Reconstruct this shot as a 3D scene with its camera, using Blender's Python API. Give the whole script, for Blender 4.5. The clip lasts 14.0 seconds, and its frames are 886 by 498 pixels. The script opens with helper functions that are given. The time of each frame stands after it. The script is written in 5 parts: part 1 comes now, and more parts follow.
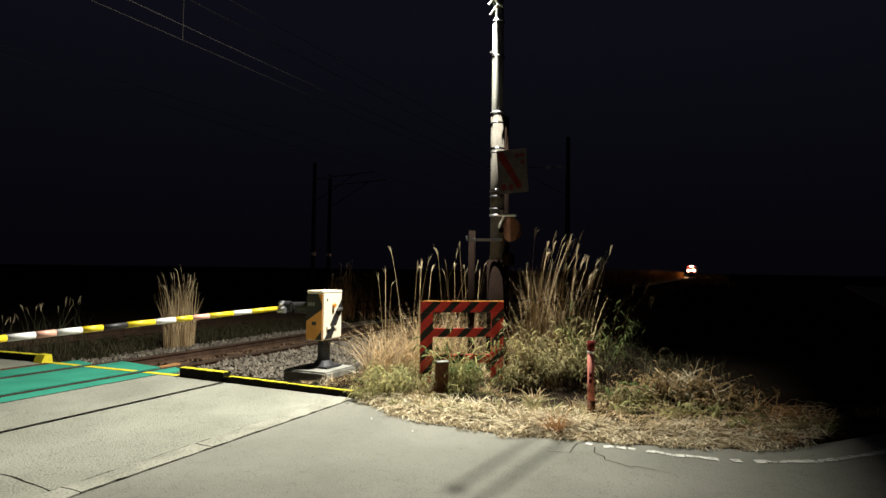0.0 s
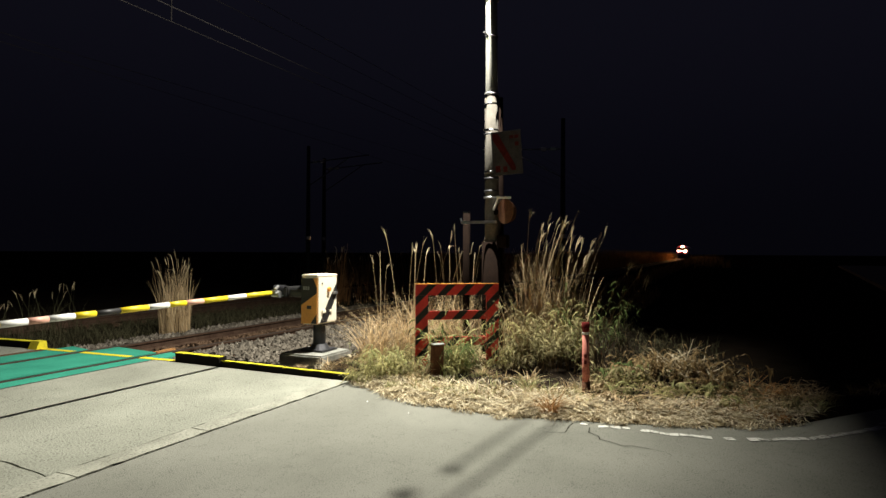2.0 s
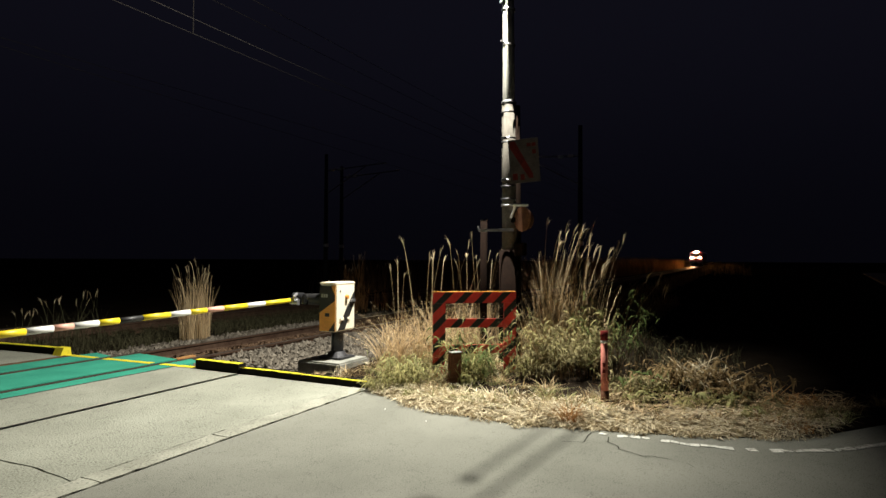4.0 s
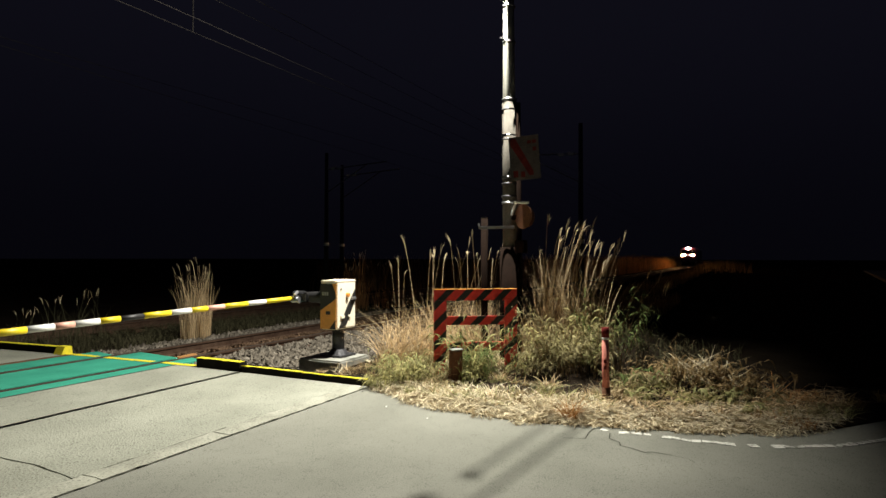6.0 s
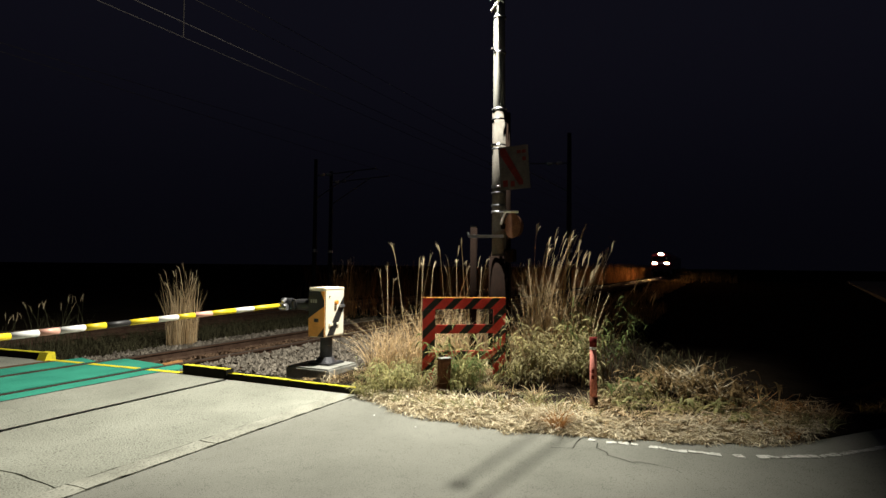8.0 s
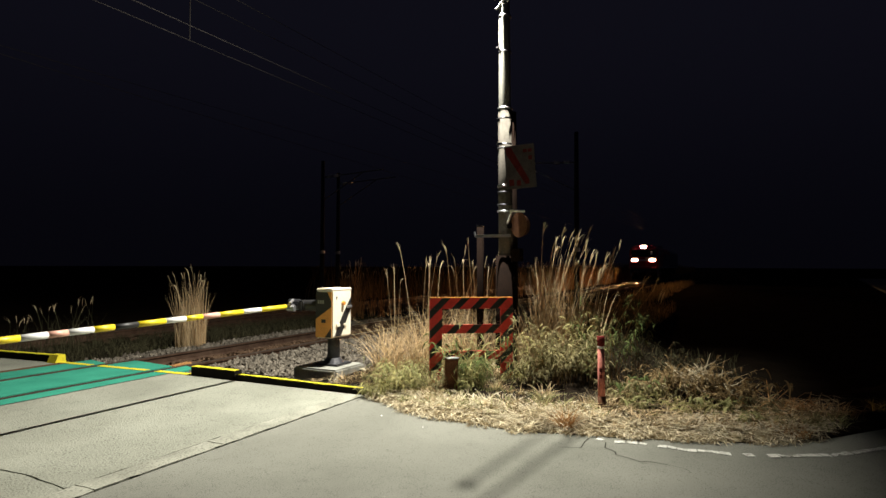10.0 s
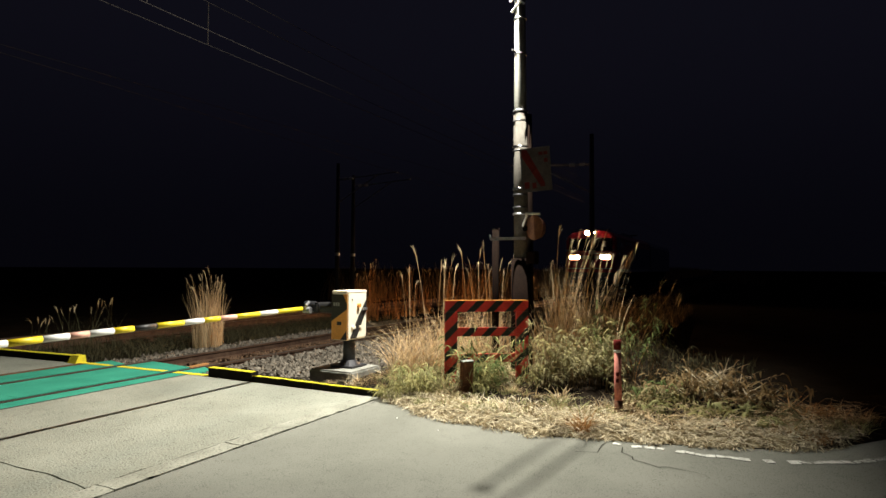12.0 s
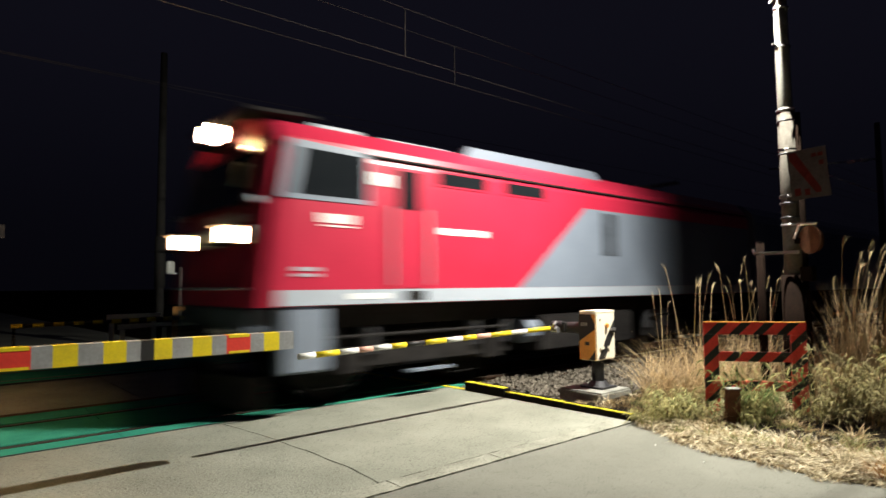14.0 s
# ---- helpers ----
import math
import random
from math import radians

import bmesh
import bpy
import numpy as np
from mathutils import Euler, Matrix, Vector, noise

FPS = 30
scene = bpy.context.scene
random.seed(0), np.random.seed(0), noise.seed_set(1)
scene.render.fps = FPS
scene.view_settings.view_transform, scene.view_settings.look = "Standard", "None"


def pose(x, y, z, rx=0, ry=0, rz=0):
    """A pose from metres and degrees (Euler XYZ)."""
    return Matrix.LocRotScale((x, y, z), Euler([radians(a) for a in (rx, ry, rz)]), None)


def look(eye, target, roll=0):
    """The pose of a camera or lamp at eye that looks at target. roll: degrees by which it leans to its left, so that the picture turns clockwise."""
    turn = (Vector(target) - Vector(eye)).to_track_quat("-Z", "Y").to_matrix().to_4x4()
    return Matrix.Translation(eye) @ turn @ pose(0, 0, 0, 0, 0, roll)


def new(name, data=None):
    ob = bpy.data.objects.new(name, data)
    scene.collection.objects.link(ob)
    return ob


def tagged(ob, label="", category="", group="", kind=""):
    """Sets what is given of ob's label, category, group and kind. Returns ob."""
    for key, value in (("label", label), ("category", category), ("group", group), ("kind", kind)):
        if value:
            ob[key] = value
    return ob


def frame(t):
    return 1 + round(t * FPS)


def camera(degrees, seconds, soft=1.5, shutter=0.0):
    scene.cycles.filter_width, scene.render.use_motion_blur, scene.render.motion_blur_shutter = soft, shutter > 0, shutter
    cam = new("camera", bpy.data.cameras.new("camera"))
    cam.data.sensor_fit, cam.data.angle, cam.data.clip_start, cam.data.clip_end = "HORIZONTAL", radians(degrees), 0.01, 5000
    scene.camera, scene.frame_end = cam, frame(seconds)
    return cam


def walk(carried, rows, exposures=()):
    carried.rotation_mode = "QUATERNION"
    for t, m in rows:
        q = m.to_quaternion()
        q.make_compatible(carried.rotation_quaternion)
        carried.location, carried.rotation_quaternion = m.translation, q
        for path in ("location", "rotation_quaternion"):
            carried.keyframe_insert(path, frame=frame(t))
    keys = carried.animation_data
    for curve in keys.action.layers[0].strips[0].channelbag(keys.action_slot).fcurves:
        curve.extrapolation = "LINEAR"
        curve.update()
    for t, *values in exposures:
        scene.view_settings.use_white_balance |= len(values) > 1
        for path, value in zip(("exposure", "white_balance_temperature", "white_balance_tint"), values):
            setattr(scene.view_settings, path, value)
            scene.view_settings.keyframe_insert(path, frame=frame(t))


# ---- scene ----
cam = camera(73.2, 14.0, shutter=0.65)

PATH = [
    (0, (-1.663, -7.062, 1.445), (0.153, -6.227, 1.512), 0.8),
    (0.5, (-1.658, -7.061, 1.434), (0.154, -6.217, 1.491), 0.9),
    (1, (-1.64, -7.069, 1.438), (0.179, -6.238, 1.461), 0.3),
    (1.5, (-1.638, -7.067, 1.441), (0.188, -6.251, 1.447), 0.3),
    (2, (-1.638, -7.066, 1.439), (0.185, -6.244, 1.45), 0.3),
    (2.5, (-1.641, -7.07, 1.444), (0.178, -6.24, 1.471), 0.4),
    (3, (-1.658, -7.069, 1.448), (0.15, -6.216, 1.488), 0.6),
    (5.5, (-1.647, -7.06, 1.439), (0.146, -6.175, 1.467), -0.0),
    (6, (-1.651, -7.061, 1.431), (0.147, -6.187, 1.462), 0.1),
    (6.5, (-1.654, -7.063, 1.426), (0.159, -6.219, 1.468), 0.2),
    (7, (-1.655, -7.062, 1.437), (0.159, -6.221, 1.484), 0.5),
    (7.5, (-1.654, -7.069, 1.445), (0.162, -6.232, 1.495), 0.7),
    (8, (-1.669, -7.056, 1.447), (0.146, -6.217, 1.502), 0.6),
    (10.5, (-1.65, -7.067, 1.437), (0.151, -6.199, 1.497), 0.2),
    (11, (-1.654, -7.067, 1.439), (0.143, -6.193, 1.505), 0.3),
    (11.5, (-1.656, -7.062, 1.441), (0.132, -6.168, 1.503), 0.3),
    (12, (-1.66, -7.055, 1.445), (0.122, -6.15, 1.509), 0.3),
    (12.5, (-1.661, -7.056, 1.439), (0.094, -6.099, 1.515), 0.1),
    (13, (-1.69, -7.016, 1.454), (-0.015, -5.926, 1.541), 0.4),
    (13.1, (-1.703, -7.019, 1.458), (-0.076, -5.859, 1.534), 0.5),
    (13.2, (-1.715, -7.022, 1.462), (-0.141, -5.792, 1.551), 0.4),
    (13.3, (-1.728, -7.026, 1.466), (-0.180, -5.762, 1.552), -0.2),
    (13.4, (-1.740, -7.029, 1.470), (-0.220, -5.736, 1.593), -0.4),
    (13.5, (-1.753, -7.032, 1.474), (-0.262, -5.708, 1.63), 0.2),
    (13.6, (-1.769, -7.029, 1.476), (-0.312, -5.668, 1.628), 0.5),
    (13.7, (-1.785, -7.027, 1.478), (-0.376, -5.615, 1.613), 0.2),
    (13.8, (-1.802, -7.024, 1.479), (-0.443, -5.562, 1.606), 0.2),
    (13.9, (-1.818, -7.022, 1.481), (-0.498, -5.524, 1.609), -0.1),
    (14, (-1.834, -7.019, 1.483), (-0.529, -5.508, 1.606), -0.5),
]
walk(cam, [(t, look(eye, target, roll)) for t, eye, target, roll in PATH])

# ---- world and large lights ----
world = bpy.data.worlds.new("night")
world.use_nodes = True
scene.world = world
wn, wl = world.node_tree.nodes, world.node_tree.links
sky = wn["Background"]
sky.inputs[0].default_value = (0.56, 0.54, 1.0, 1)
# a moonless sky, a little lighter overhead than over the dark fields
direction = wn.new("ShaderNodeTexCoord")
axes = wn.new("ShaderNodeSeparateXYZ")
height = wn.new("ShaderNodeMapRange")
height.interpolation_type = "SMOOTHSTEP"
height.inputs["From Min"].default_value = -0.02
height.inputs["From Max"].default_value = 0.45
height.inputs["To Min"].default_value = 0.0029
height.inputs["To Max"].default_value = 0.0078
wl.new(direction.outputs["Generated"], axes.inputs[0])
wl.new(axes.outputs["Z"], height.inputs["Value"])
wl.new(height.outputs[0], sky.inputs[1])

LAMP = (5.37, -4.08, 5.65)
lamp_data = bpy.data.lights.new("lamp_light", "AREA")
lamp_data.shape = "DISK"
lamp_data.size = 0.025
lamp_data.energy = 1320
lamp_data.color = (1.0, 0.965, 0.86)
lamp_light = new("lamp_light", lamp_data)
lamp_light.matrix_world = look(LAMP, (3.4, -3.3, 0))
scene.view_settings.exposure = 0.0


# ---- materials ----
def mat(name, a, b=None, rough=0.7, metal=0.0, scale=8.0, fine=90.0, bump=0.2, mixlow=0.35, mixhigh=0.65, spread=0.0, transmit=0.0, pits=0.0):
    """Two-tone noise material at real-world scale: broad stains and fine grain, with a fine relief."""
    m = bpy.data.materials.new(name)
    m.use_nodes = True
    nt = m.node_tree
    N, L = nt.nodes, nt.links
    p = N["Principled BSDF"]
    b = b or tuple(c * 0.75 for c in a)
    co = N.new("ShaderNodeTexCoord")
    n1 = N.new("ShaderNodeTexNoise")
    n1.inputs["Scale"].default_value = scale
    n1.inputs["Detail"].default_value = 6
    n2 = N.new("ShaderNodeTexNoise")
    n2.inputs["Scale"].default_value = fine
    n2.inputs["Detail"].default_value = 3
    L.new(co.outputs["Object"], n1.inputs["Vector"])
    L.new(co.outputs["Object"], n2.inputs["Vector"])
    add = N.new("ShaderNodeMath")
    add.operation = "MULTIPLY_ADD"
    add.inputs[1].default_value = 0.45
    L.new(n2.outputs["Fac"], add.inputs[0])
    sub = N.new("ShaderNodeMath")
    sub.operation = "MULTIPLY"
    sub.inputs[1].default_value = 0.55
    L.new(n1.outputs["Fac"], sub.inputs[0])
    L.new(sub.outputs[0], add.inputs[2])
    ramp = N.new("ShaderNodeValToRGB")
    ramp.color_ramp.elements[0].position, ramp.color_ramp.elements[1].position = mixlow, mixhigh
    ramp.color_ramp.elements[0].color = (*b, 1)
    ramp.color_ramp.elements[1].color = (*a, 1)
    L.new(add.outputs[0], ramp.inputs[0])
    out = ramp.outputs[0]
    if pits:
        vor = N.new("ShaderNodeTexVoronoi")
        vor.inputs["Scale"].default_value = pits
        wob = N.new("ShaderNodeTexNoise")
        wob.inputs["Scale"].default_value = pits * 0.12
        L.new(co.outputs["Object"], vor.inputs["Vector"])
        L.new(co.outputs["Object"], wob.inputs["Vector"])
        cut = N.new("ShaderNodeMath")
        cut.operation = "MULTIPLY"
        cut.inputs[1].default_value = 0.52
        L.new(wob.outputs["Fac"], cut.inputs[0])
        less = N.new("ShaderNodeMath")
        less.operation = "LESS_THAN"
        L.new(vor.outputs["Distance"], less.inputs[0])
        L.new(cut.outputs[0], less.inputs[1])
        amt = N.new("ShaderNodeMath")
        amt.operation = "MULTIPLY"
        amt.inputs[1].default_value = 0.5
        L.new(less.outputs[0], amt.inputs[0])
        dark = N.new("ShaderNodeMix")
        dark.data_type = "RGBA"
        L.new(amt.outputs[0], dark.inputs[0])
        L.new(out, dark.inputs[6])
        dark.inputs[7].default_value = (*(c * 0.35 for c in b), 1)
        out = dark.outputs[2]
    if spread:
        info = N.new("ShaderNodeNewGeometry")
        hsv = N.new("ShaderNodeHueSaturation")
        rng = N.new("ShaderNodeMapRange")
        rng.inputs["To Min"].default_value = 1 - spread
        rng.inputs["To Max"].default_value = 1 + spread
        L.new(info.outputs["Random Per Island"], rng.inputs["Value"])
        L.new(rng.outputs[0], hsv.inputs["Value"])
        L.new(out, hsv.inputs["Color"])
        out = hsv.outputs[0]
    L.new(out, p.inputs["Base Color"])
    p.inputs["Roughness"].default_value = rough
    p.inputs["Metallic"].default_value = metal
    p.inputs["Specular IOR Level"].default_value = 0.5 if rough < 0.6 else 0.0
    if bump:
        bp = N.new("ShaderNodeBump")
        bp.inputs["Strength"].default_value = bump
        bp.inputs["Distance"].default_value = 0.01
        L.new(n2.outputs["Fac"], bp.inputs["Height"])
        L.new(bp.outputs[0], p.inputs["Normal"])
    if transmit:
        tr = N.new("ShaderNodeBsdfTranslucent")
        L.new(out, tr.inputs["Color"])
        mx = N.new("ShaderNodeMixShader")
        mx.inputs[0].default_value = transmit
        L.new(p.outputs[0], mx.inputs[1])
        L.new(tr.outputs[0], mx.inputs[2])
        L.new(mx.outputs[0], N["Material Output"].inputs["Surface"])
    return m


def glow(name, colour, strength):
    m = bpy.data.materials.new(name)
    m.use_nodes = True
    p = m.node_tree.nodes["Principled BSDF"]
    p.inputs["Base Color"].default_value = (0.8, 0.8, 0.8, 1)
    p.inputs["Emission Color"].default_value = (*colour, 1)
    p.inputs["Emission Strength"].default_value = strength
    return m


M = {
    "soil": mat("soil", (0.026, 0.02, 0.014), (0.012, 0.009, 0.007), 0.95, scale=1.5, fine=25, bump=0.6),
    "asphalt": mat("asphalt", (0.243, 0.243, 0.207), (0.136, 0.137, 0.115), 0.88, scale=0.8, fine=120, bump=0.45, mixlow=0.32, mixhigh=0.66, pits=75.0),
    "concrete": mat("concrete", (0.315, 0.32, 0.265), (0.175, 0.178, 0.145), 0.92, scale=1.1, fine=60, bump=0.9, mixlow=0.3, mixhigh=0.66, pits=42.0),
    "concrete_edge": mat("concrete_edge", (0.355, 0.355, 0.295), (0.19, 0.19, 0.155), 0.9, scale=3, fine=60, bump=0.4, pits=38.0),
    "pedestal": mat("pedestal", (0.30, 0.30, 0.27), (0.14, 0.14, 0.12), 0.9, scale=5, fine=60, bump=0.4),
    "joint": mat("joint", (0.02, 0.018, 0.014), (0.01, 0.009, 0.007), 0.95),
    "green": mat("green", (0.05, 0.30, 0.205), (0.03, 0.19, 0.135), 0.75, scale=2.5, fine=55, bump=0.3, mixlow=0.3, mixhigh=0.62),
    "yellow": mat("yellow", (0.66, 0.56, 0.04), (0.34, 0.28, 0.04), 0.6, scale=6, fine=50, bump=0.25, mixlow=0.25, mixhigh=0.5),
    "yellow_tape": mat("yellow_tape", (0.80, 0.62, 0.01), (0.62, 0.48, 0.02), 0.45, bump=0.05),
    "white_line": mat("white_line", (0.62, 0.62, 0.56), (0.24, 0.235, 0.2), 0.8, scale=9, fine=60, mixlow=0.38, mixhigh=0.56),
    "rail": mat("rail", (0.13, 0.085, 0.06), (0.06, 0.035, 0.025), 0.6, 0.5, scale=6, fine=60),
    "railtop": mat("railtop", (0.13, 0.105, 0.085), (0.07, 0.05, 0.04), 0.46, 0.6, scale=4, fine=40, bump=0.05),
    "timber": mat("timber", (0.15, 0.095, 0.06), (0.06, 0.038, 0.026), 0.9, scale=4, fine=45, bump=0.5),
    "ballast": mat("ballast", (0.185, 0.165, 0.135), (0.095, 0.08, 0.063), 0.95, scale=9, fine=70, bump=0.4, spread=0.4),
    "ballast_rust": mat("ballast_rust", (0.13, 0.085, 0.055), (0.07, 0.045, 0.03), 0.95, scale=9, fine=70, bump=0.4, spread=0.4),
    "red": mat("red", (0.80, 0.05, 0.04), (0.60, 0.034, 0.028), 0.5, scale=7, fine=40, bump=0.08),
    "black": mat("black", (0.014, 0.013, 0.013), (0.007, 0.007, 0.007), 0.55, scale=7, fine=40, bump=0.1),
    "orange": mat("orange", (0.80, 0.36, 0.07), (0.62, 0.27, 0.05), 0.5, scale=6, fine=40, bump=0.06),
    "cream": mat("cream", (0.86, 0.80, 0.66), (0.74, 0.68, 0.54), 0.45, scale=5, fine=40, bump=0.05),
    "white": mat("white", (0.80, 0.80, 0.76), (0.64, 0.64, 0.6), 0.5, scale=6, fine=40, bump=0.06),
    "grey_tape": mat("grey_tape", (0.32, 0.33, 0.33), (0.22, 0.22, 0.22), 0.5, scale=6, fine=40, bump=0.06),
    "red_tape": mat("red_tape", (0.75, 0.05, 0.03), (0.6, 0.04, 0.03), 0.45, scale=6, fine=40, bump=0.05),
    "pink_tape": mat("pink_tape", (0.74, 0.42, 0.32), (0.62, 0.32, 0.24), 0.45, scale=6, fine=40, bump=0.05),
    "steel": mat("steel", (0.45, 0.45, 0.46), (0.28, 0.28, 0.29), 0.38, 0.85, scale=9, fine=60, bump=0.1),
    "dark_steel": mat("dark_steel", (0.05, 0.05, 0.055), (0.025, 0.025, 0.028), 0.5, 0.4, scale=9, fine=60, bump=0.15),
    "rust": mat("rust", (0.17, 0.085, 0.05), (0.09, 0.045, 0.03), 0.85, scale=9, fine=60, bump=0.4),
    "pole": mat("pole", (0.30, 0.30, 0.265), (0.18, 0.176, 0.155), 0.85, scale=3, fine=50, bump=0),
    "sleeve": mat("sleeve", (0.115, 0.108, 0.093), (0.065, 0.058, 0.05), 0.95, scale=5, fine=35, bump=0),
    "wrap": mat("wrap", (0.014, 0.009, 0.007), (0.008, 0.006, 0.005), 0.95, scale=5, fine=40, bump=0),
    "bollard": mat("bollard", (0.62, 0.25, 0.20), (0.42, 0.14, 0.11), 0.65, scale=10, fine=50, bump=0.2),
    "maroon": mat("maroon", (0.13, 0.022, 0.02), (0.08, 0.016, 0.015), 0.6, scale=8, fine=40),
    "straw": mat("straw", (0.63, 0.50, 0.31), (0.40, 0.28, 0.15), 0.8, scale=5, fine=30, bump=0, spread=0.45, transmit=0.25),
    "thatch": mat("thatch", (0.34, 0.28, 0.17), (0.09, 0.065, 0.036), 0.95, scale=14, fine=70, bump=1.0, mixlow=0.36, mixhigh=0.6),
    "pale_straw": mat("pale_straw", (0.76, 0.69, 0.51), (0.50, 0.42, 0.27), 0.8, scale=5, fine=30, bump=0, spread=0.4, transmit=0.2),
    "dry_brown": mat("dry_brown", (0.25, 0.18, 0.09), (0.13, 0.09, 0.045), 0.85, scale=5, fine=30, bump=0, spread=0.5, transmit=0.2),
    # dry weeds with the night's shade put into the colour
    "unlit_weed": mat("unlit_weed", (0.085, 0.08, 0.045), (0.04, 0.038, 0.022), 0.85, scale=5, fine=30, bump=0, spread=0.5, transmit=0.2),
    # rust-coloured grass; along the track its red stands in for headlight glow
    "rust_lit_grass": mat("rust_lit_grass", (0.48, 0.27, 0.11), (0.3, 0.15, 0.06), 0.85, scale=5, fine=30, bump=0, spread=0.4, transmit=0.25),
    "olive": mat("olive", (0.38, 0.37, 0.18), (0.22, 0.23, 0.09), 0.75, scale=5, fine=30, bump=0, spread=0.45, transmit=0.3),
    "leaf": mat("leaf", (0.40, 0.36, 0.165), (0.17, 0.16, 0.062), 0.65, scale=5, fine=30, bump=0, spread=0.45, transmit=0.3),
    "green_leaf": mat("green_leaf", (0.15, 0.19, 0.07), (0.06, 0.085, 0.03), 0.65, scale=5, fine=30, bump=0, spread=0.45, transmit=0.3),
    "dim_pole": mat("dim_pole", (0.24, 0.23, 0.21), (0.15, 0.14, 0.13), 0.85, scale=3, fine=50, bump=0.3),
    # pole concrete darkened in colour to stand for missing light
    "unlit_pole": mat("unlit_pole", (0.05, 0.048, 0.045), (0.025, 0.024, 0.022), 0.85, scale=3, fine=50, bump=0.3),
    # white plates with their shade put into the colour
    "shaded_white": mat("shaded_white", (0.10, 0.09, 0.087), (0.06, 0.053, 0.052), 0.8, scale=8, fine=40, bump=0.1),
    "plume": mat("plume", (0.60, 0.50, 0.34), (0.42, 0.33, 0.2), 0.9, scale=5, fine=30, bump=0, spread=0.3, transmit=0.35),
    "loco_red": mat("loco_red", (0.46, 0.022, 0.055), (0.39, 0.018, 0.045), 0.32, scale=1.5, fine=20, bump=0.02),
    "loco_grey": mat("loco_grey", (0.20, 0.235, 0.29), (0.165, 0.195, 0.245), 0.4, scale=1.5, fine=20, bump=0.02),
    "loco_light": mat("loco_light", (0.40, 0.44, 0.50), (0.33, 0.37, 0.42), 0.4, scale=1.5, fine=20, bump=0.02),
    "loco_dark": mat("loco_dark", (0.03, 0.028, 0.027), (0.014, 0.013, 0.013), 0.7, scale=3, fine=20, bump=0.1),
    "loco_white": mat("loco_white", (0.85, 0.85, 0.83), (0.75, 0.75, 0.73), 0.4, scale=3, fine=20, bump=0.0),
    "loco_grille": mat("loco_grille", (0.10, 0.115, 0.14), (0.06, 0.07, 0.085), 0.6, scale=3, fine=20, bump=0.1),
    "glass": mat("glass", (0.012, 0.014, 0.016), (0.008, 0.01, 0.012), 0.08, scale=2, fine=10, bump=0.0),
    "wire": mat("wire", (0.045, 0.04, 0.037), (0.025, 0.023, 0.022), 0.7, 0.0, bump=0),
    "amber": mat("amber", (0.7, 0.30, 0.05), (0.5, 0.2, 0.03), 0.3, bump=0),
    "drab_leaf": mat("drab_leaf", (0.30, 0.27, 0.14), (0.12, 0.10, 0.05), 0.6, scale=5, fine=30, bump=0, spread=0.5, transmit=0.25),
    "lamp_bulb": glow("lamp_bulb", (1.0, 0.50, 0.20), 170000.0),
    "headlight": glow("headlight", (1.0, 0.60, 0.29), 750.0),
    "toplight": glow("toplight", (1.0, 0.60, 0.29), 1200.0),
    "led": glow("led", (1.0, 0.97, 0.86), 120.0),
}


# ---- mesh helpers ----
def part(name, bm, material, parent=None, label="", smooth=False):
    me = bpy.data.meshes.new(name)
    bm.to_mesh(me)
    bm.free()
    me.materials.append(M[material])
    if smooth:
        for f in me.polygons:
            f.use_smooth = len(f.vertices) == 4  # flat end caps keep the sides' shading true
    ob = new(name, me)
    if parent:
        ob.parent = parent
    if label:
        ob["label"] = label
    return ob


def thing(name, at=(0, 0, 0), rz=0.0, label="", category="", group="", kind=""):
    ob = new(name)
    ob.empty_display_size = 0.1
    ob.matrix_basis = pose(*at, 0, 0, rz)
    return tagged(ob, label, category, group, kind)


def box(lo, hi, bevel=0.0, bm=None):
    bm = bm or bmesh.new()
    c = [(lo[i] + hi[i]) / 2 for i in range(3)]
    s = [abs(hi[i] - lo[i]) for i in range(3)]
    r = bmesh.ops.create_cube(bm, size=1, matrix=Matrix.Translation(c) @ Matrix.Diagonal((*s, 1)))
    if bevel:
        edges = list({e for v in r["verts"] for e in v.link_edges})
        bmesh.ops.bevel(bm, geom=edges, offset=bevel, segments=2, affect="EDGES")
    return bm


def tube(a, b, r1, r2=None, seg=14, bm=None):
    bm = bm or bmesh.new()
    a, b = Vector(a), Vector(b)
    d = b - a
    m = Matrix.Translation((a + b) / 2) @ d.to_track_quat("Z", "Y").to_matrix().to_4x4()
    bmesh.ops.create_cone(bm, cap_ends=True, segments=seg, radius1=r1, radius2=r1 if r2 is None else r2, depth=d.length, matrix=m)
    return bm


def prism(pts, z0, z1, bm=None):
    """A slab over a polygon in plan."""
    bm = bm or bmesh.new()
    lo = [bm.verts.new((x, y, z0)) for x, y in pts]
    hi = [bm.verts.new((x, y, z1)) for x, y in pts]
    n = len(pts)
    bm.faces.new(hi)
    bm.faces.new(lo[::-1])
    for i in range(n):
        bm.faces.new((lo[i], lo[(i + 1) % n], hi[(i + 1) % n], hi[i]))
    bmesh.ops.recalc_face_normals(bm, faces=bm.faces)
    return bm


def plate(pts, y0, y1, bm=None):
    """A plate over a polygon in x and z."""
    bm = bm or bmesh.new()
    lo = [bm.verts.new((x, y0, z)) for x, z in pts]
    hi = [bm.verts.new((x, y1, z)) for x, z in pts]
    n = len(pts)
    bm.faces.new(hi)
    bm.faces.new(lo[::-1])
    for i in range(n):
        bm.faces.new((lo[i], lo[(i + 1) % n], hi[(i + 1) % n], hi[i]))
    bmesh.ops.recalc_face_normals(bm, faces=bm.faces)
    return bm


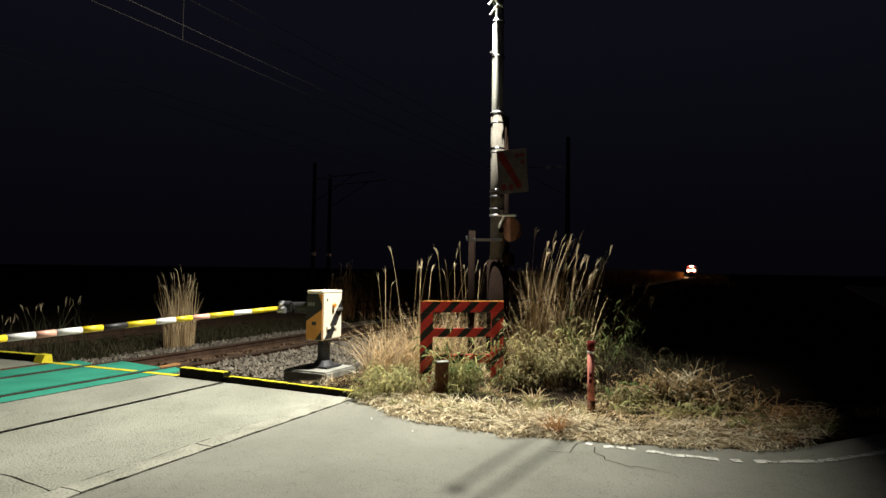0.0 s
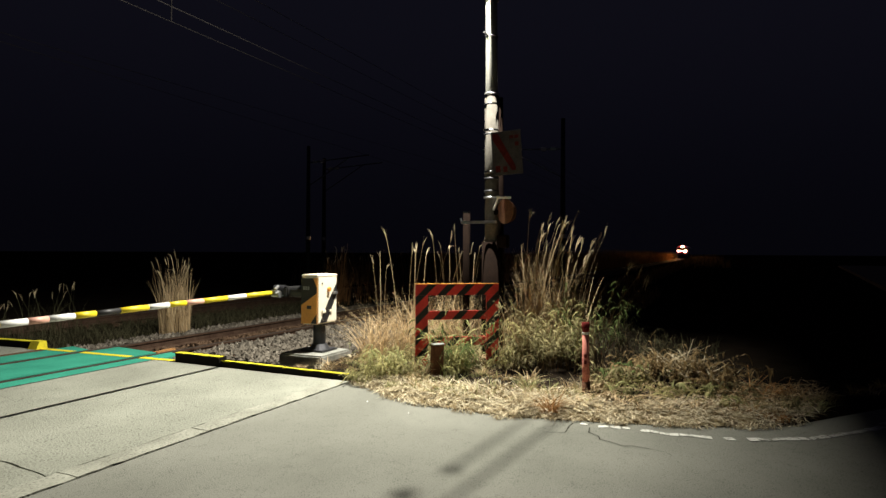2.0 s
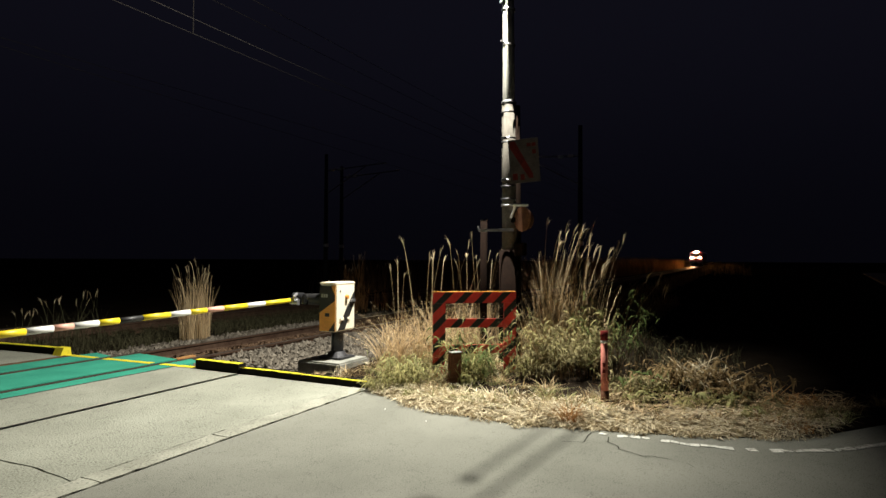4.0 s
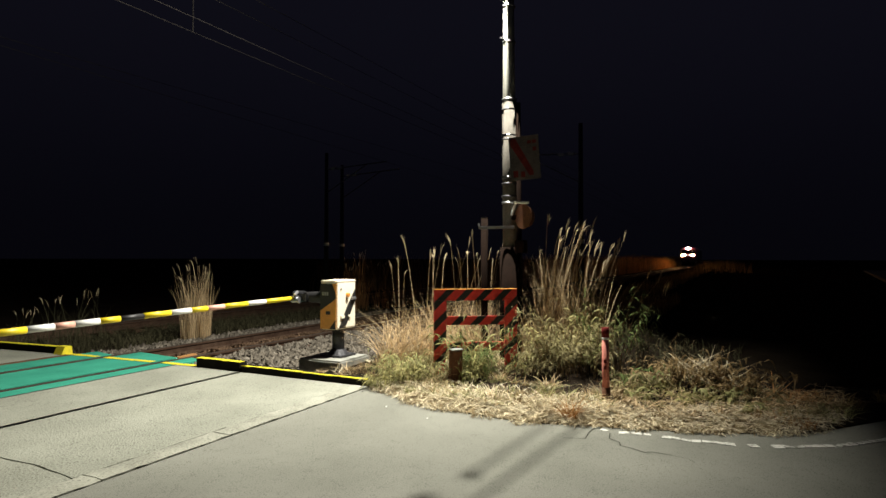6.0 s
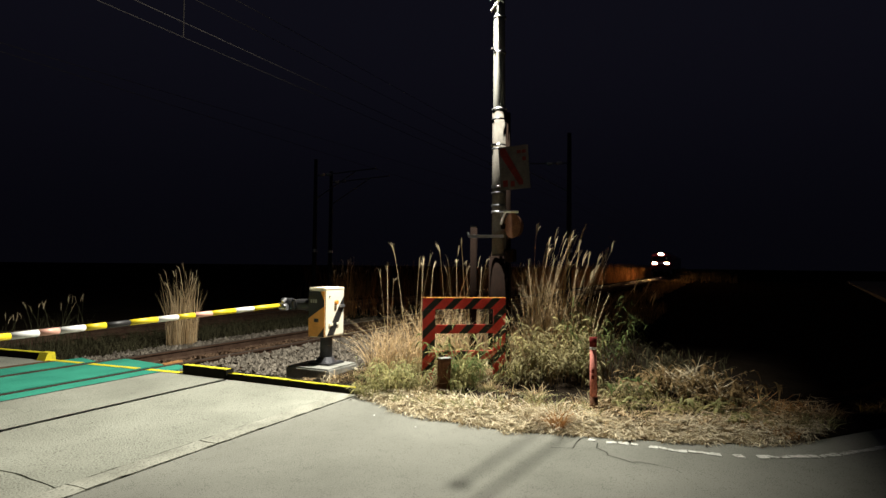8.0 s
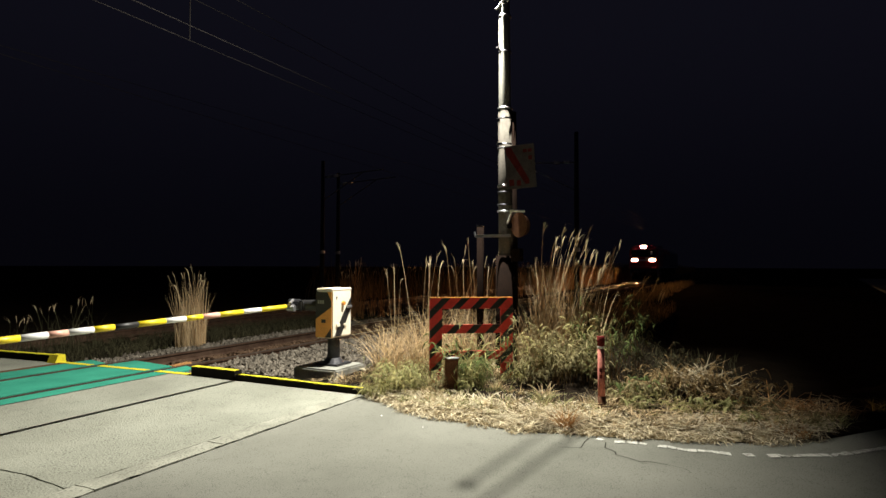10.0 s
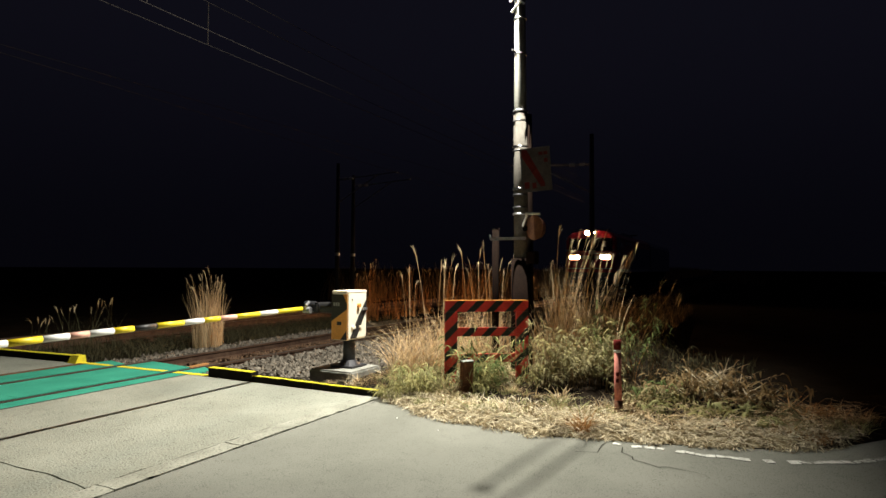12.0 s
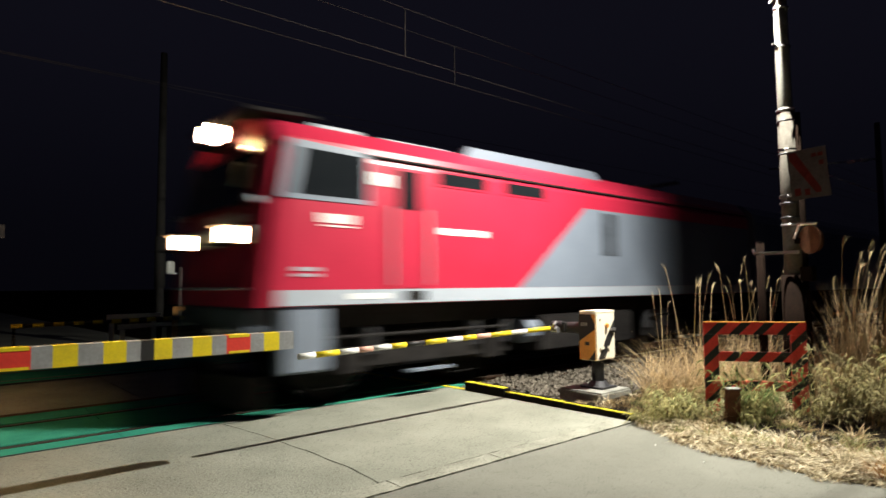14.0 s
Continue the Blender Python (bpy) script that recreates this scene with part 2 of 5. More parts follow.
def raw(name, verts, faces, material, parent=None, label=""):
    me = bpy.data.meshes.new(name)
    me.from_pydata(verts, [], faces)
    me.materials.append(M[material])
    ob = new(name, me)
    if parent:
        ob.parent = parent
    if label:
        ob["label"] = label
    return ob


rng = np.random.default_rng(7)


def blades(base, height, azimuth, lean, width, segs=5, tip=0.08, start=None):
    """Bent tapered strips: verts and faces for n blades."""
    n = len(base)
    t = np.linspace(0, 1, segs)[None, :, None]
    d = np.stack([np.cos(azimuth), np.sin(azimuth), np.zeros(n)], 1)[:, None, :]
    up = np.array([0, 0, 1.0])[None, None, :]
    h, l = height[:, None, None], lean[:, None, None]
    p = base[:, None, :] + up * h * t * (1 - 0.30 * np.clip(l, 0, 1.6) * t) + d * h * l * t ** 1.8
    if start is not None:
        p = p + start[:, None, :] * t
    a2 = rng.uniform(0, np.pi, n)
    s = np.stack([np.cos(a2), np.sin(a2), np.zeros(n)], 1)[:, None, :]
    w = width[:, None, None] * (1 - (1 - tip) * t ** 1.4) / 2
    v = np.stack([p - s * w, p + s * w], 2).reshape(-1, 3)
    k = np.arange(segs - 1)
    f = np.stack([2 * k, 2 * k + 1, 2 * k + 3, 2 * k + 2], 1)[None] + (np.arange(n) * segs * 2)[:, None, None]
    return v, f.reshape(-1, 4), p


def grass(name, material, base, hmin, hmax, lean=(0.1, 0.7), width=(0.004, 0.009), parent=None, label="", azimuth=None, segs=5):
    n = len(base)
    az = rng.uniform(0, 2 * np.pi, n) if azimuth is None else azimuth
    v, f, p = blades(base, rng.uniform(hmin, hmax, n), az, rng.uniform(*lean, n), rng.uniform(*width, n), segs)
    return tagged(raw(name, v.tolist(), f.tolist(), material, parent, label), kind="stuff"), p


def scatter(n, x0, x1, y0, y1, z=0.0, inside=None):
    out = []
    while len(out) < n:
        x, y = rng.uniform(x0, x1), rng.uniform(y0, y1)
        if inside is None or inside(x, y):
            out.append((x, y, z(x, y) if callable(z) else z))
    return np.array(out)


def disc(n, cx, cy, rx, ry, z=0.0):
    a, r = rng.uniform(0, 2 * np.pi, n), np.sqrt(rng.uniform(0, 1, n))
    x, y = cx + rx * r * np.cos(a), cy + ry * r * np.sin(a)
    return np.stack([x, y, np.array([z(i, j) if callable(z) else z for i, j in zip(x, y)])], 1)


def plumes(name, tips, az, parent, size=0.2, material="plume"):
    """Seed heads, each a sheaf of fine strips that rises from the stem's tip and hooks over to one side."""
    vs, fs, off = [], [], 0
    u = np.linspace(0, 1, 6)
    for tip, a in zip(tips, az):
        bend = rng.uniform(1.2, 2.4) if rng.random() < 0.25 else rng.uniform(0.1, 0.9)
        for _ in range(5):
            b = a + rng.normal(0, 0.22)
            ang = rng.uniform(0.05, 0.3) + (bend + rng.normal(0, 0.2)) * u
            step = size * rng.uniform(0.75, 1.1) / 5
            out = np.concatenate([[0], np.cumsum(np.sin(ang[:-1]) * step)])
            up = np.concatenate([[0], np.cumsum(np.cos(ang[:-1]) * step)]) - rng.uniform(0, size * 0.2)
            w = rng.uniform(0.003, 0.006) * np.array([0.5, 1, 1.1, 1, 0.7, 0.2])
            c = np.stack([tip[0] + out * np.cos(b), tip[1] + out * np.sin(b), tip[2] + up], 1)
            q = rng.uniform(0, np.pi)
            side = np.array([np.cos(q), np.sin(q), 0])[None] * w[:, None] / 2
            vs.append(np.stack([c - side, c + side], 1).reshape(-1, 3))
            k = np.arange(5)
            fs.append(np.stack([2 * k, 2 * k + 1, 2 * k + 3, 2 * k + 2], 1) + off)
            off += 12
    return tagged(raw(name, np.concatenate(vs).tolist(), np.concatenate(fs).tolist(), material, parent, "pale drooping seed heads"), kind="stuff")


def blade_leaves(name, material, at, azimuth, length, width, rise, droop, parent, label=""):
    """Pointed leaves that spring from the points at, rise a little and then bend over."""
    n = len(at)
    u = np.linspace(0, 1, 5)[None, :]
    L, s0 = length[:, None], rise[:, None]
    out, up = L * u * (1 - 0.15 * u), L * (s0 * u - (s0 + droop[:, None]) * u ** 2)
    c = np.stack([at[:, :1] + out * np.cos(azimuth)[:, None], at[:, 1:2] + out * np.sin(azimuth)[:, None], np.maximum(at[:, 2:] + up, 0.004)], 2)
    side = np.stack([-np.sin(azimuth), np.cos(azimuth), rng.normal(0, 0.5, n)], 1)
    side /= np.linalg.norm(side, axis=1)[:, None]
    w = width[:, None] * np.array([0.35, 0.9, 1.0, 0.65, 0.06])[None] / 2
    v = np.stack([c - side[:, None, :] * w[..., None], c + side[:, None, :] * w[..., None]], 2).reshape(-1, 3)
    k = np.arange(4)
    f = np.stack([2 * k, 2 * k + 1, 2 * k + 3, 2 * k + 2], 1)[None] + (np.arange(n) * 10)[:, None, None]
    return tagged(raw(name, v.tolist(), f.reshape(-1, 4).tolist(), material, parent, label), kind="stuff")


def leafy_stems(parent, n, r, h, per, size, leaf, stem="dry_brown", lean=(0.1, 0.7), label="", low=0.25, droop=(0.2, 0.9), slim=(0.06, 0.11)):
    """Thin stems with long leaves set along their upper part, open enough to see dark gaps between."""
    b = disc(n, 0, 0, r, r)
    az = np.arctan2(b[:, 1], b[:, 0]) + rng.normal(0, 0.9, n)
    v, f, p = blades(b, rng.uniform(0.55, 1.05, n) * h, az, rng.uniform(*lean, n), rng.uniform(0.004, 0.007, n), 6, 0.4)
    tagged(raw("stalkwork", v.tolist(), f.tolist(), stem, parent, "thin stems"), kind="stuff")
    m = n * per
    who, t = np.repeat(np.arange(n), per), rng.uniform(low, 1, m) * 4.999
    i = t.astype(int)
    at = p[who, i] + (p[who, i + 1] - p[who, i]) * (t - i)[:, None]
    L = rng.uniform(0.55, 1.3, m) * size
    return blade_leaves("leaf_mass", leaf, at, rng.uniform(0, 2 * np.pi, m), L, L * rng.uniform(*slim, m), rng.uniform(-0.1, 0.8, m), rng.uniform(*droop, m), parent, label)


# ---- ground, road and crossing ----
def build_ground():
    bm = bmesh.new()
    bmesh.ops.create_grid(bm, x_segments=2, y_segments=2, size=900)
    for v in bm.verts:
        v.co.z = -0.22
    tagged(part("ground", bm, "soil"), "dark bare soil stretching away into the night", "ground", kind="structure")


EDGE = [(3.98, -3.45), (3.54, -4.15), (3.44, -4.57), (3.35, -5.39), (3.5, -5.99), (3.67, -6.74), (3.89, -7.28), (4.09, -7.64), (5.4, -8.75), (7.5, -9.7), (12, -11), (30, -14), (90, -22)]


def edge_x(y):
    """The road's edge on the verge's side."""
    for (xa, ya), (xb, yb) in zip(EDGE, EDGE[1:]):
        if yb <= y <= ya:
            return xa + (xb - xa) * (y - ya) / (yb - ya)
    return 3.98


def build_road():
    road = tagged(part("road", prism([(-40, -3.43)] + [(3.98, -3.43)] + EDGE[1:] + [(90, -60), (-40, -60)], -0.18, 0.0), "asphalt"), "worn grey asphalt road with cracks and faded edge line", "road", kind="structure")
    line = [(3.42, -6.06), (3.41, -6.21), (3.45, -6.4), (3.43, -6.76), (3.49, -7.16), (3.62, -7.48), (3.78, -7.76), (3.97, -7.97), (4.31, -8.29), (5.6, -9.1), (9, -10.7), (14, -12.4)]
    r = random.Random(3)
    for (xa, ya), (xb, yb) in zip(line, line[1:]):
        d = Vector((xb - xa, yb - ya, 0))
        n = Vector((-d.y, d.x, 0)).normalized() * 0.042
        steps = max(2, int(d.length / 0.07))
        for k in range(steps):
            if r.random() < 0.12:
                continue
            a = Vector((xa, ya, 0)) + d * (k / steps) + n * r.uniform(-0.25, 0.25)
            b = Vector((xa, ya, 0)) + d * ((k + r.uniform(0.8, 1.0)) / steps) + n * r.uniform(-0.25, 0.25)
            w1, w2 = r.uniform(0.35, 1), r.uniform(0.35, 1)
            part("line_mark", prism([((a + n * w1).x, (a + n * w1).y), ((b + n * w2).x, (b + n * w2).y), ((b - n * w1).x, (b - n * w1).y), ((a - n * w2).x, (a - n * w2).y)], 0.001, 0.005), "white_line", road, "flaking white edge line")
    for pts, w in (([(3.35, -6.15), (3.21, -6.17), (3.14, -6.26), (3.06, -6.28), (3.03, -6.37), (2.97, -6.47), (3.01, -6.52), (2.99, -6.65)], 0.007), ([(3.06, -5.84), (3.12, -6.0), (3.31, -5.99), (3.42, -6.0), (3.49, -6.06)], 0.006), ([(2.99, -6.65), (2.96, -6.77), (2.89, -6.82)], 0.003)):
        bm = bmesh.new()
        for (xa, ya), (xb, yb) in zip(pts, pts[1:]):
            n = Vector((-(yb - ya), xb - xa)).normalized() * w / 2
            e = Vector((xb - xa, yb - ya)).normalized() * w * 0.4
            vs = [bm.verts.new((x, y, 0.004)) for x, y in ((xa - e.x + n.x, ya - e.y + n.y), (xb + e.x + n.x, yb + e.y + n.y), (xb + e.x - n.x, yb + e.y - n.y), (xa - e.x - n.x, ya - e.y - n.y))]
            bm.faces.new(vs)
        part("crack", bm, "joint", road, "thin dark crack")
    far = tagged(part("road", prism([(-6, 7.6), (3.3, 7.6), (3.0, 12), (1.0, 60), (-9, 60)], -0.18, -0.01), "asphalt"), "dim asphalt road beyond the tracks", "road", kind="structure")


def ragged(pts, r, amount=0.012, step=0.12):
    """A polygon with its long edges chipped."""
    out = []
    for i, a in enumerate(pts):
        b = pts[(i + 1) % len(pts)]
        d = math.dist(a, b)
        k = max(1, int(d / step))
        for j in range(k):
            f = j / k
            out.append((a[0] + (b[0] - a[0]) * f + r.uniform(-amount, amount) * (j > 0), a[1] + (b[1] - a[1]) * f + r.uniform(-amount, amount) * (j > 0)))
    return out


def build_apron():
    apron = thing("concrete_apron", label="worn pale concrete slabs leading onto the level crossing", category="pavement", kind="structure")
    part("slab_bed", box((-8, -3.44, -0.2), (4.03, -0.36, -0.022)), "joint", apron, "dark gap between slabs")
    r = random.Random(5)
    crack = [(0.65, -0.365), (0.70, -0.70), (0.745, -1.05), (0.79, -1.4), (0.80, -1.75), (0.835, -2.1), (0.83, -2.4), (0.85, -2.7), (0.825, -3.0), (0.80, -3.2)]
    for pts, z in ((crack[::-1] + [(4.0, -0.365), (3.98, -3.2)], 0.0),
                   ([(-4.0, -0.365)] + [(x - 0.006 - 0.004 * (i > 4), y) for i, (x, y) in enumerate(crack)] + [(-4.0, -3.2)], -0.003),
                   ([(-8, -0.365), (-4.01, -0.365), (-4.01, -3.2), (-8, -3.2)], 0.0)):
        part("slab", prism(ragged(pts, r, 0.005, 0.09), -0.18, z), "concrete", apron)
    xs = [-8, -4.5, -2.2, -0.4, 0.86, 1.95, 3.98]
    for a, b in zip(xs, xs[1:]):
        part("edge_slab", prism(ragged([(a + 0.006, -3.216), (b - 0.006, -3.211), (b - 0.006, -3.408), (a + 0.006, -3.402)], r, 0.012, 0.08), -0.18, 0.004), "concrete_edge", apron)
    mid = thing("concrete_apron", label="dim concrete slab between the two tracks", category="pavement", kind="structure")
    for a, b in ((-8, 0.4), (0.41, 3.9)):
        part("slab", prism(ragged([(a, 1.82), (b, 1.82), (b - (0.3 if b > 3 else 0), 4.5), (a, 4.5)], r, 0.005), -0.18, 0.0), "concrete", mid)
    farm = thing("concrete_apron", label="dim concrete slab on the crossing's far side", category="pavement", kind="structure")
    part("slab", prism([(-8, 6.75), (3.6, 6.75), (3.5, 7.6), (-8, 7.6)], -0.18, 0.0), "concrete", farm)


def build_deck(y0, xr, material, label):
    deck = thing("crossing_deck", label=label, category="crossing deck", kind="structure")
    r = random.Random(int(y0 * 10) + 9)
    for a, b in ((y0 - 0.345, y0 - 0.075), (y0 + 0.105, y0 + 1.015), (y0 + 1.19, y0 + 1.66)):
        xs = [-7.5, -5.1, -2.7, -0.3, 2.1, xr + (0.45 if a < y0 + 0.5 else 0.2)]
        for i, (p, q) in enumerate(zip(xs, xs[1:])):
            part("deck_panel", prism(ragged([(p + 0.002, a), (q - 0.002, a), (q - 0.002 + (0.1 if i == 4 else 0), b), (p + 0.002, b)], r, 0.004), -0.15, 0.002), material, deck)
    for a, b in ((y0 - 0.068, y0 - 0.036), (y0 + 1.156, y0 + 1.184)):
        part("timber_filler", box((-7.5, a, -0.15), (xr + 0.2, b, -0.005)), "wrap", deck, "dark timber beside the rail")
    for a, b in ((y0 + 0.045, y0 + 0.105), (y0 + 1.015, y0 + 1.075)):
        part("flangeway", box((-7.5, a, -0.15), (xr + 0.2, b, -0.012)), "joint", deck, "dark flangeway beside the rail")
    part("deck_border", box((-7.5, y0 - 0.372, -0.15), (xr + 0.1, y0 - 0.347, 0.004), 0.003), "dark_steel", deck, "dark steel edge")
    part("deck_border", box((-7.5, y0 + 1.662, -0.15), (xr, y0 + 1.80, 0.004), 0.003), "timber", deck, "dark timber edge")


def build_track(y0, name_label):
    track = thing("railway_track", label=name_label, category="railway track", kind="structure")
    prof = [(-0.065, -0.15), (0.065, -0.15), (0.06, -0.135), (0.012, -0.12), (0.012, -0.04), (0.033, -0.03), (0.033, -0.004), (-0.033, -0.004), (-0.033, -0.03), (-0.012, -0.04), (-0.012, -0.12), (-0.06, -0.135)]
    for y in (y0, y0 + 1.12):
        bm = bmesh.new()
        a = [bm.verts.new((-70, y + p, z)) for p, z in prof]
        b = [bm.verts.new((420, y + p, z)) for p, z in prof]
        for i in range(len(prof)):
            bm.faces.new((a[i], a[(i + 1) % 12], b[(i + 1) % 12], b[i]))
        bmesh.ops.recalc_face_normals(bm, faces=bm.faces)
        rail = part("rail", bm, "rail", track, "rusty steel rail")
        part("rail_head", box((-70, y - 0.030, -0.006), (420, y + 0.030, 0.0005)), "railtop", rail, "polished running surface")
    src = box((-0.115, -0.44, -0.30), (0.115, 1.56, -0.135), 0.012)
    first = part("sleeper", src, "timber", track)
    first.location = (4.75, y0, 0)
    for i in range(1, 90):
        s = new("sleeper", first.data)
        s.parent = track
        s.location = (4.75 + 0.62 * i, y0 + rng.normal(0, 0.015), 0)
    part("track_bed", box((-70, y0 - 1.2, -0.5), (420, y0 + 2.3, -0.2)), "soil", track, "dark ballast bed")
    return track


def stones(name, n, x0, x1, y0, y1, z, smin, smax, material, label):
    """Angular ballast stones, each a jittered low solid."""
    base = np.array([(1, 0, 0), (-1, 0, 0), (0, 1, 0), (0, -1, 0), (0, 0, 1), (0, 0, -1)], float)
    tri = np.array([(0, 2, 4), (2, 1, 4), (1, 3, 4), (3, 0, 4), (2, 0, 5), (1, 2, 5), (3, 1, 5), (0, 3, 5)])
    c = np.stack([rng.uniform(x0, x1, n), rng.uniform(y0, y1, n), np.zeros(n)], 1)
    c[:, 2] = [z(x, y) for x, y in c[:, :2]] + rng.uniform(-0.01, 0.02, n)
    s = rng.uniform(smin, smax, n)[:, None, None] * rng.uniform(0.55, 1.2, (n, 1, 3))
    v = (base[None] + rng.normal(0, 0.28, (n, 6, 3))) * s
    a = rng.uniform(0, 6.28, n)
    ca, sa = np.cos(a)[:, None], np.sin(a)[:, None]
    v = np.stack([v[..., 0] * ca - v[..., 1] * sa, v[..., 0] * sa + v[..., 1] * ca, v[..., 2]], -1) + c[:, None, :]
    f = tri[None] + 6 * np.arange(n)[:, None, None]
    return tagged(raw(name, v.reshape(-1, 3).tolist(), f.reshape(-1, 3).tolist(), material), label, "ballast", kind="stuff")


def build_kerbs():
    r = random.Random(2)
    near = thing("kerb", label="low dark timber kerb with a worn yellow top edge", category="kerb", kind="structure")
    for a, b, w, z in ((-0.72, -1.47, 0.085, 0.115), (-1.50, -2.45, 0.045, 0.075), (-2.46, -3.36, 0.045, 0.07)):
        part("kerb_block", prism(ragged([(4.0, a), (4.13, a), (4.13, b), (4.0, b)], r, 0.008, 0.1), -0.05, z), "joint", near, "dark stained timber")
        part("yellow_strip", prism(ragged([(3.996, a), (4.0 + w, a), (4.0 + w, b), (3.996, b)], r, 0.009, 0.07), z - 0.004, z + 0.005), "yellow", near, "worn yellow paint")
    far = thing("kerb", label="low dark kerb with a yellow top between the tracks", category="kerb", kind="structure")
    part("kerb_block", prism([(3.86, 1.98), (4.0, 2.0), (3.75, 4.75), (3.6, 4.75)], -0.05, 0.10), "joint", far)
    part("yellow_strip", prism(ragged([(3.85, 1.98), (3.93, 1.99), (3.68, 4.75), (3.595, 4.75)], r, 0.005), 0.098, 0.106), "yellow", far, "worn yellow paint")
    part("kerb_end", plate([(3.78, -0.02), (3.96, -0.02), (3.94, 0.115), (3.84, 0.115)], 1.80, 1.99), "yellow", far, "bright yellow sloped end")
    line = tagged(thing("painted_line"), "worn yellow line painted across the green deck", "road marking", kind="structure")
    for a, b in ((-0.70, -0.36), (-0.34, -0.08), (0.11, 1.01), (1.19, 1.66), (1.70, 1.82)):
        xa, xb = 4.0 - 0.06 * a, 4.0 - 0.06 * b
        part("line_mark", prism(ragged([(xa - 0.05, a), (xa + 0.05, a), (xb + 0.05, b), (xb - 0.05, b)], r, 0.006, 0.08), 0.003, 0.007), "yellow", line)
    third = thing("kerb", label="dim yellow-topped kerb beyond the second track", category="kerb", kind="structure")
    part("kerb_block", prism([(3.4, 6.8), (3.5, 6.8), (3.3, 7.9), (3.2, 7.9)], -0.05, 0.08), "wrap", third)
    part("yellow_strip", prism([(3.4, 6.8), (3.47, 6.8), (3.27, 7.9), (3.2, 7.9)], 0.078, 0.085), "yellow", third)


build_ground()
build_road()
build_apron()
build_deck(0.0, 3.95, "green", "green painted level crossing deck between the rails")
build_deck(5.05, 3.4, "green", "dim green crossing deck on the second track")
build_track(0.0, "rusty narrow-gauge railway track on timber sleepers")
build_track(5.05, "dark second railway track running beside the first")
build_kerbs()


def bed(x, y):
    """Ballast surface: a shoulder that falls away from the track."""
    d = max(0.0, -0.45 - y)
    return -0.06 - 0.05 * min(1.0, d)


stones("ballast", 3600, 4.15, 8.5, -2.6, -0.12, bed, 0.025, 0.05, "ballast", "grey angular ballast stones beside the near rail")
stones("ballast", 1500, 8.5, 20, -2.4, -0.12, bed, 0.03, 0.055, "ballast", "grey ballast stones farther along the track")
stones("ballast", 2200, 4.5, 16, 0.05, 1.06, lambda x, y: -0.15, 0.02, 0.04, "ballast_rust", "rust-brown ballast between the rails")
stones("ballast", 2600, 4.1, 14, 1.2, 2.5, lambda x, y: -0.1 - 0.06 * max(0, y - 1.5), 0.025, 0.05, "ballast", "grey ballast stones beyond the far rail")


# ---- verge ----
def verge_z(x, y):
    e = x - edge_x(y)
    z = 0.004 + 0.04 * min(1, max(0, e / 0.3)) + 0.03 * min(1, max(0, e))
    z += 0.11 * math.exp(-((x - 5.0) / 0.4) ** 2 - ((y + 6.75) / 0.55) ** 2)
    z += 0.10 * math.exp(-((x - 5.5) / 1.0) ** 2 - ((y + 4.9) / 0.8) ** 2)
    # the bank falls away behind its crest
    fall = min(1, max(0, (e - 1.5) / 1.2)) * min(1, max(0, (-5.5 - y) / 0.6))
    return z - 0.30 * fall - 0.12 * max(0, min(2, (x - 9) * 0.2))


def build_verge():
    bm = bmesh.new()
    ys = [-2.7 - 0.14 * i for i in range(60)]
    rows = []
    for y in ys:
        e = edge_x(y) + 0.04 if y < -3.45 else 4.12
        row = []
        for k in range(28):
            x = e + (k / 27) ** 1.6 * 16
            z = verge_z(x, y) + 0.02 * noise.noise((x * 3, y * 3, 0)) if k else 0.003
            row.append(bm.verts.new((x, y, z)))
        rows.append(row)
    for a, b in zip(rows, rows[1:]):
        for k in range(27):
            bm.faces.new((a[k], b[k], b[k + 1], a[k + 1]))
    tagged(part("verge", bm, "soil", smooth=True), "dark soil verge under dry grass beside the road", "verge", kind="structure")


build_verge()


def build_thatch():
    """The mat of old straw that the loose blades lie on, with a ragged outer edge."""
    bm = bmesh.new()
    rows = []
    for i in range(116):
        y = -3.5 - 0.034 * i
        e = edge_x(y) + 0.03 * noise.noise((0, y * 9, 4)) + 0.03 * noise.noise((0, y * 2.5, 8))
        w = 0.36 + 0.16 * noise.noise((3, y * 3, 1))
        row = []
        for k in range(18):
            x = e + w * k / 17
            row.append(bm.verts.new((x, y, max(verge_z(x, y), 0.004) + 0.006 + (0.012 * noise.noise((x * 22, y * 22, 0)) + 0.010) * min(1, k / 6) - (0 if k else 0.005))))
        rows.append(row)
    for a, b in zip(rows, rows[1:]):
        for k in range(17):
            bm.faces.new((a[k], b[k], b[k + 1], a[k + 1]))
    tagged(part("thatch", bm, "thatch"), "matted pale straw along the road's edge", "straw", kind="stuff")


build_thatch()


# ---- things at the crossing ----
def striped_bar(parent, name, length, w, d, n, lean, z0, vertical=False, x0=0.0, phase=0.0):
    """A flat bar of red panels crossed by slanting black bands, each 3 mm proud of the bar."""
    lo, hi = ((x0, -d / 2, z0), (x0 + length, d / 2, z0 + w)) if not vertical else ((x0, -d / 2, z0), (x0 + w, d / 2, z0 + length))
    bar = part(name, box(lo, hi, 0.003), "red", parent)
    x1, x2, zb, zt = lo[0], hi[0], lo[2], hi[2]
    step = 0.23
    k = -12
    while k < 16:
        c = phase + k * step
        # a band runs up and to the right: x - z = c .. c + 0.09
        pts = clip_band(x1, x2, zb, zt, c, c + 0.10)
        if len(pts) >= 3:
            part("black_band", plate(pts, -d / 2 - 0.003, d / 2 + 0.003), "black", bar, "slanted black band")
        k += 1
    return bar


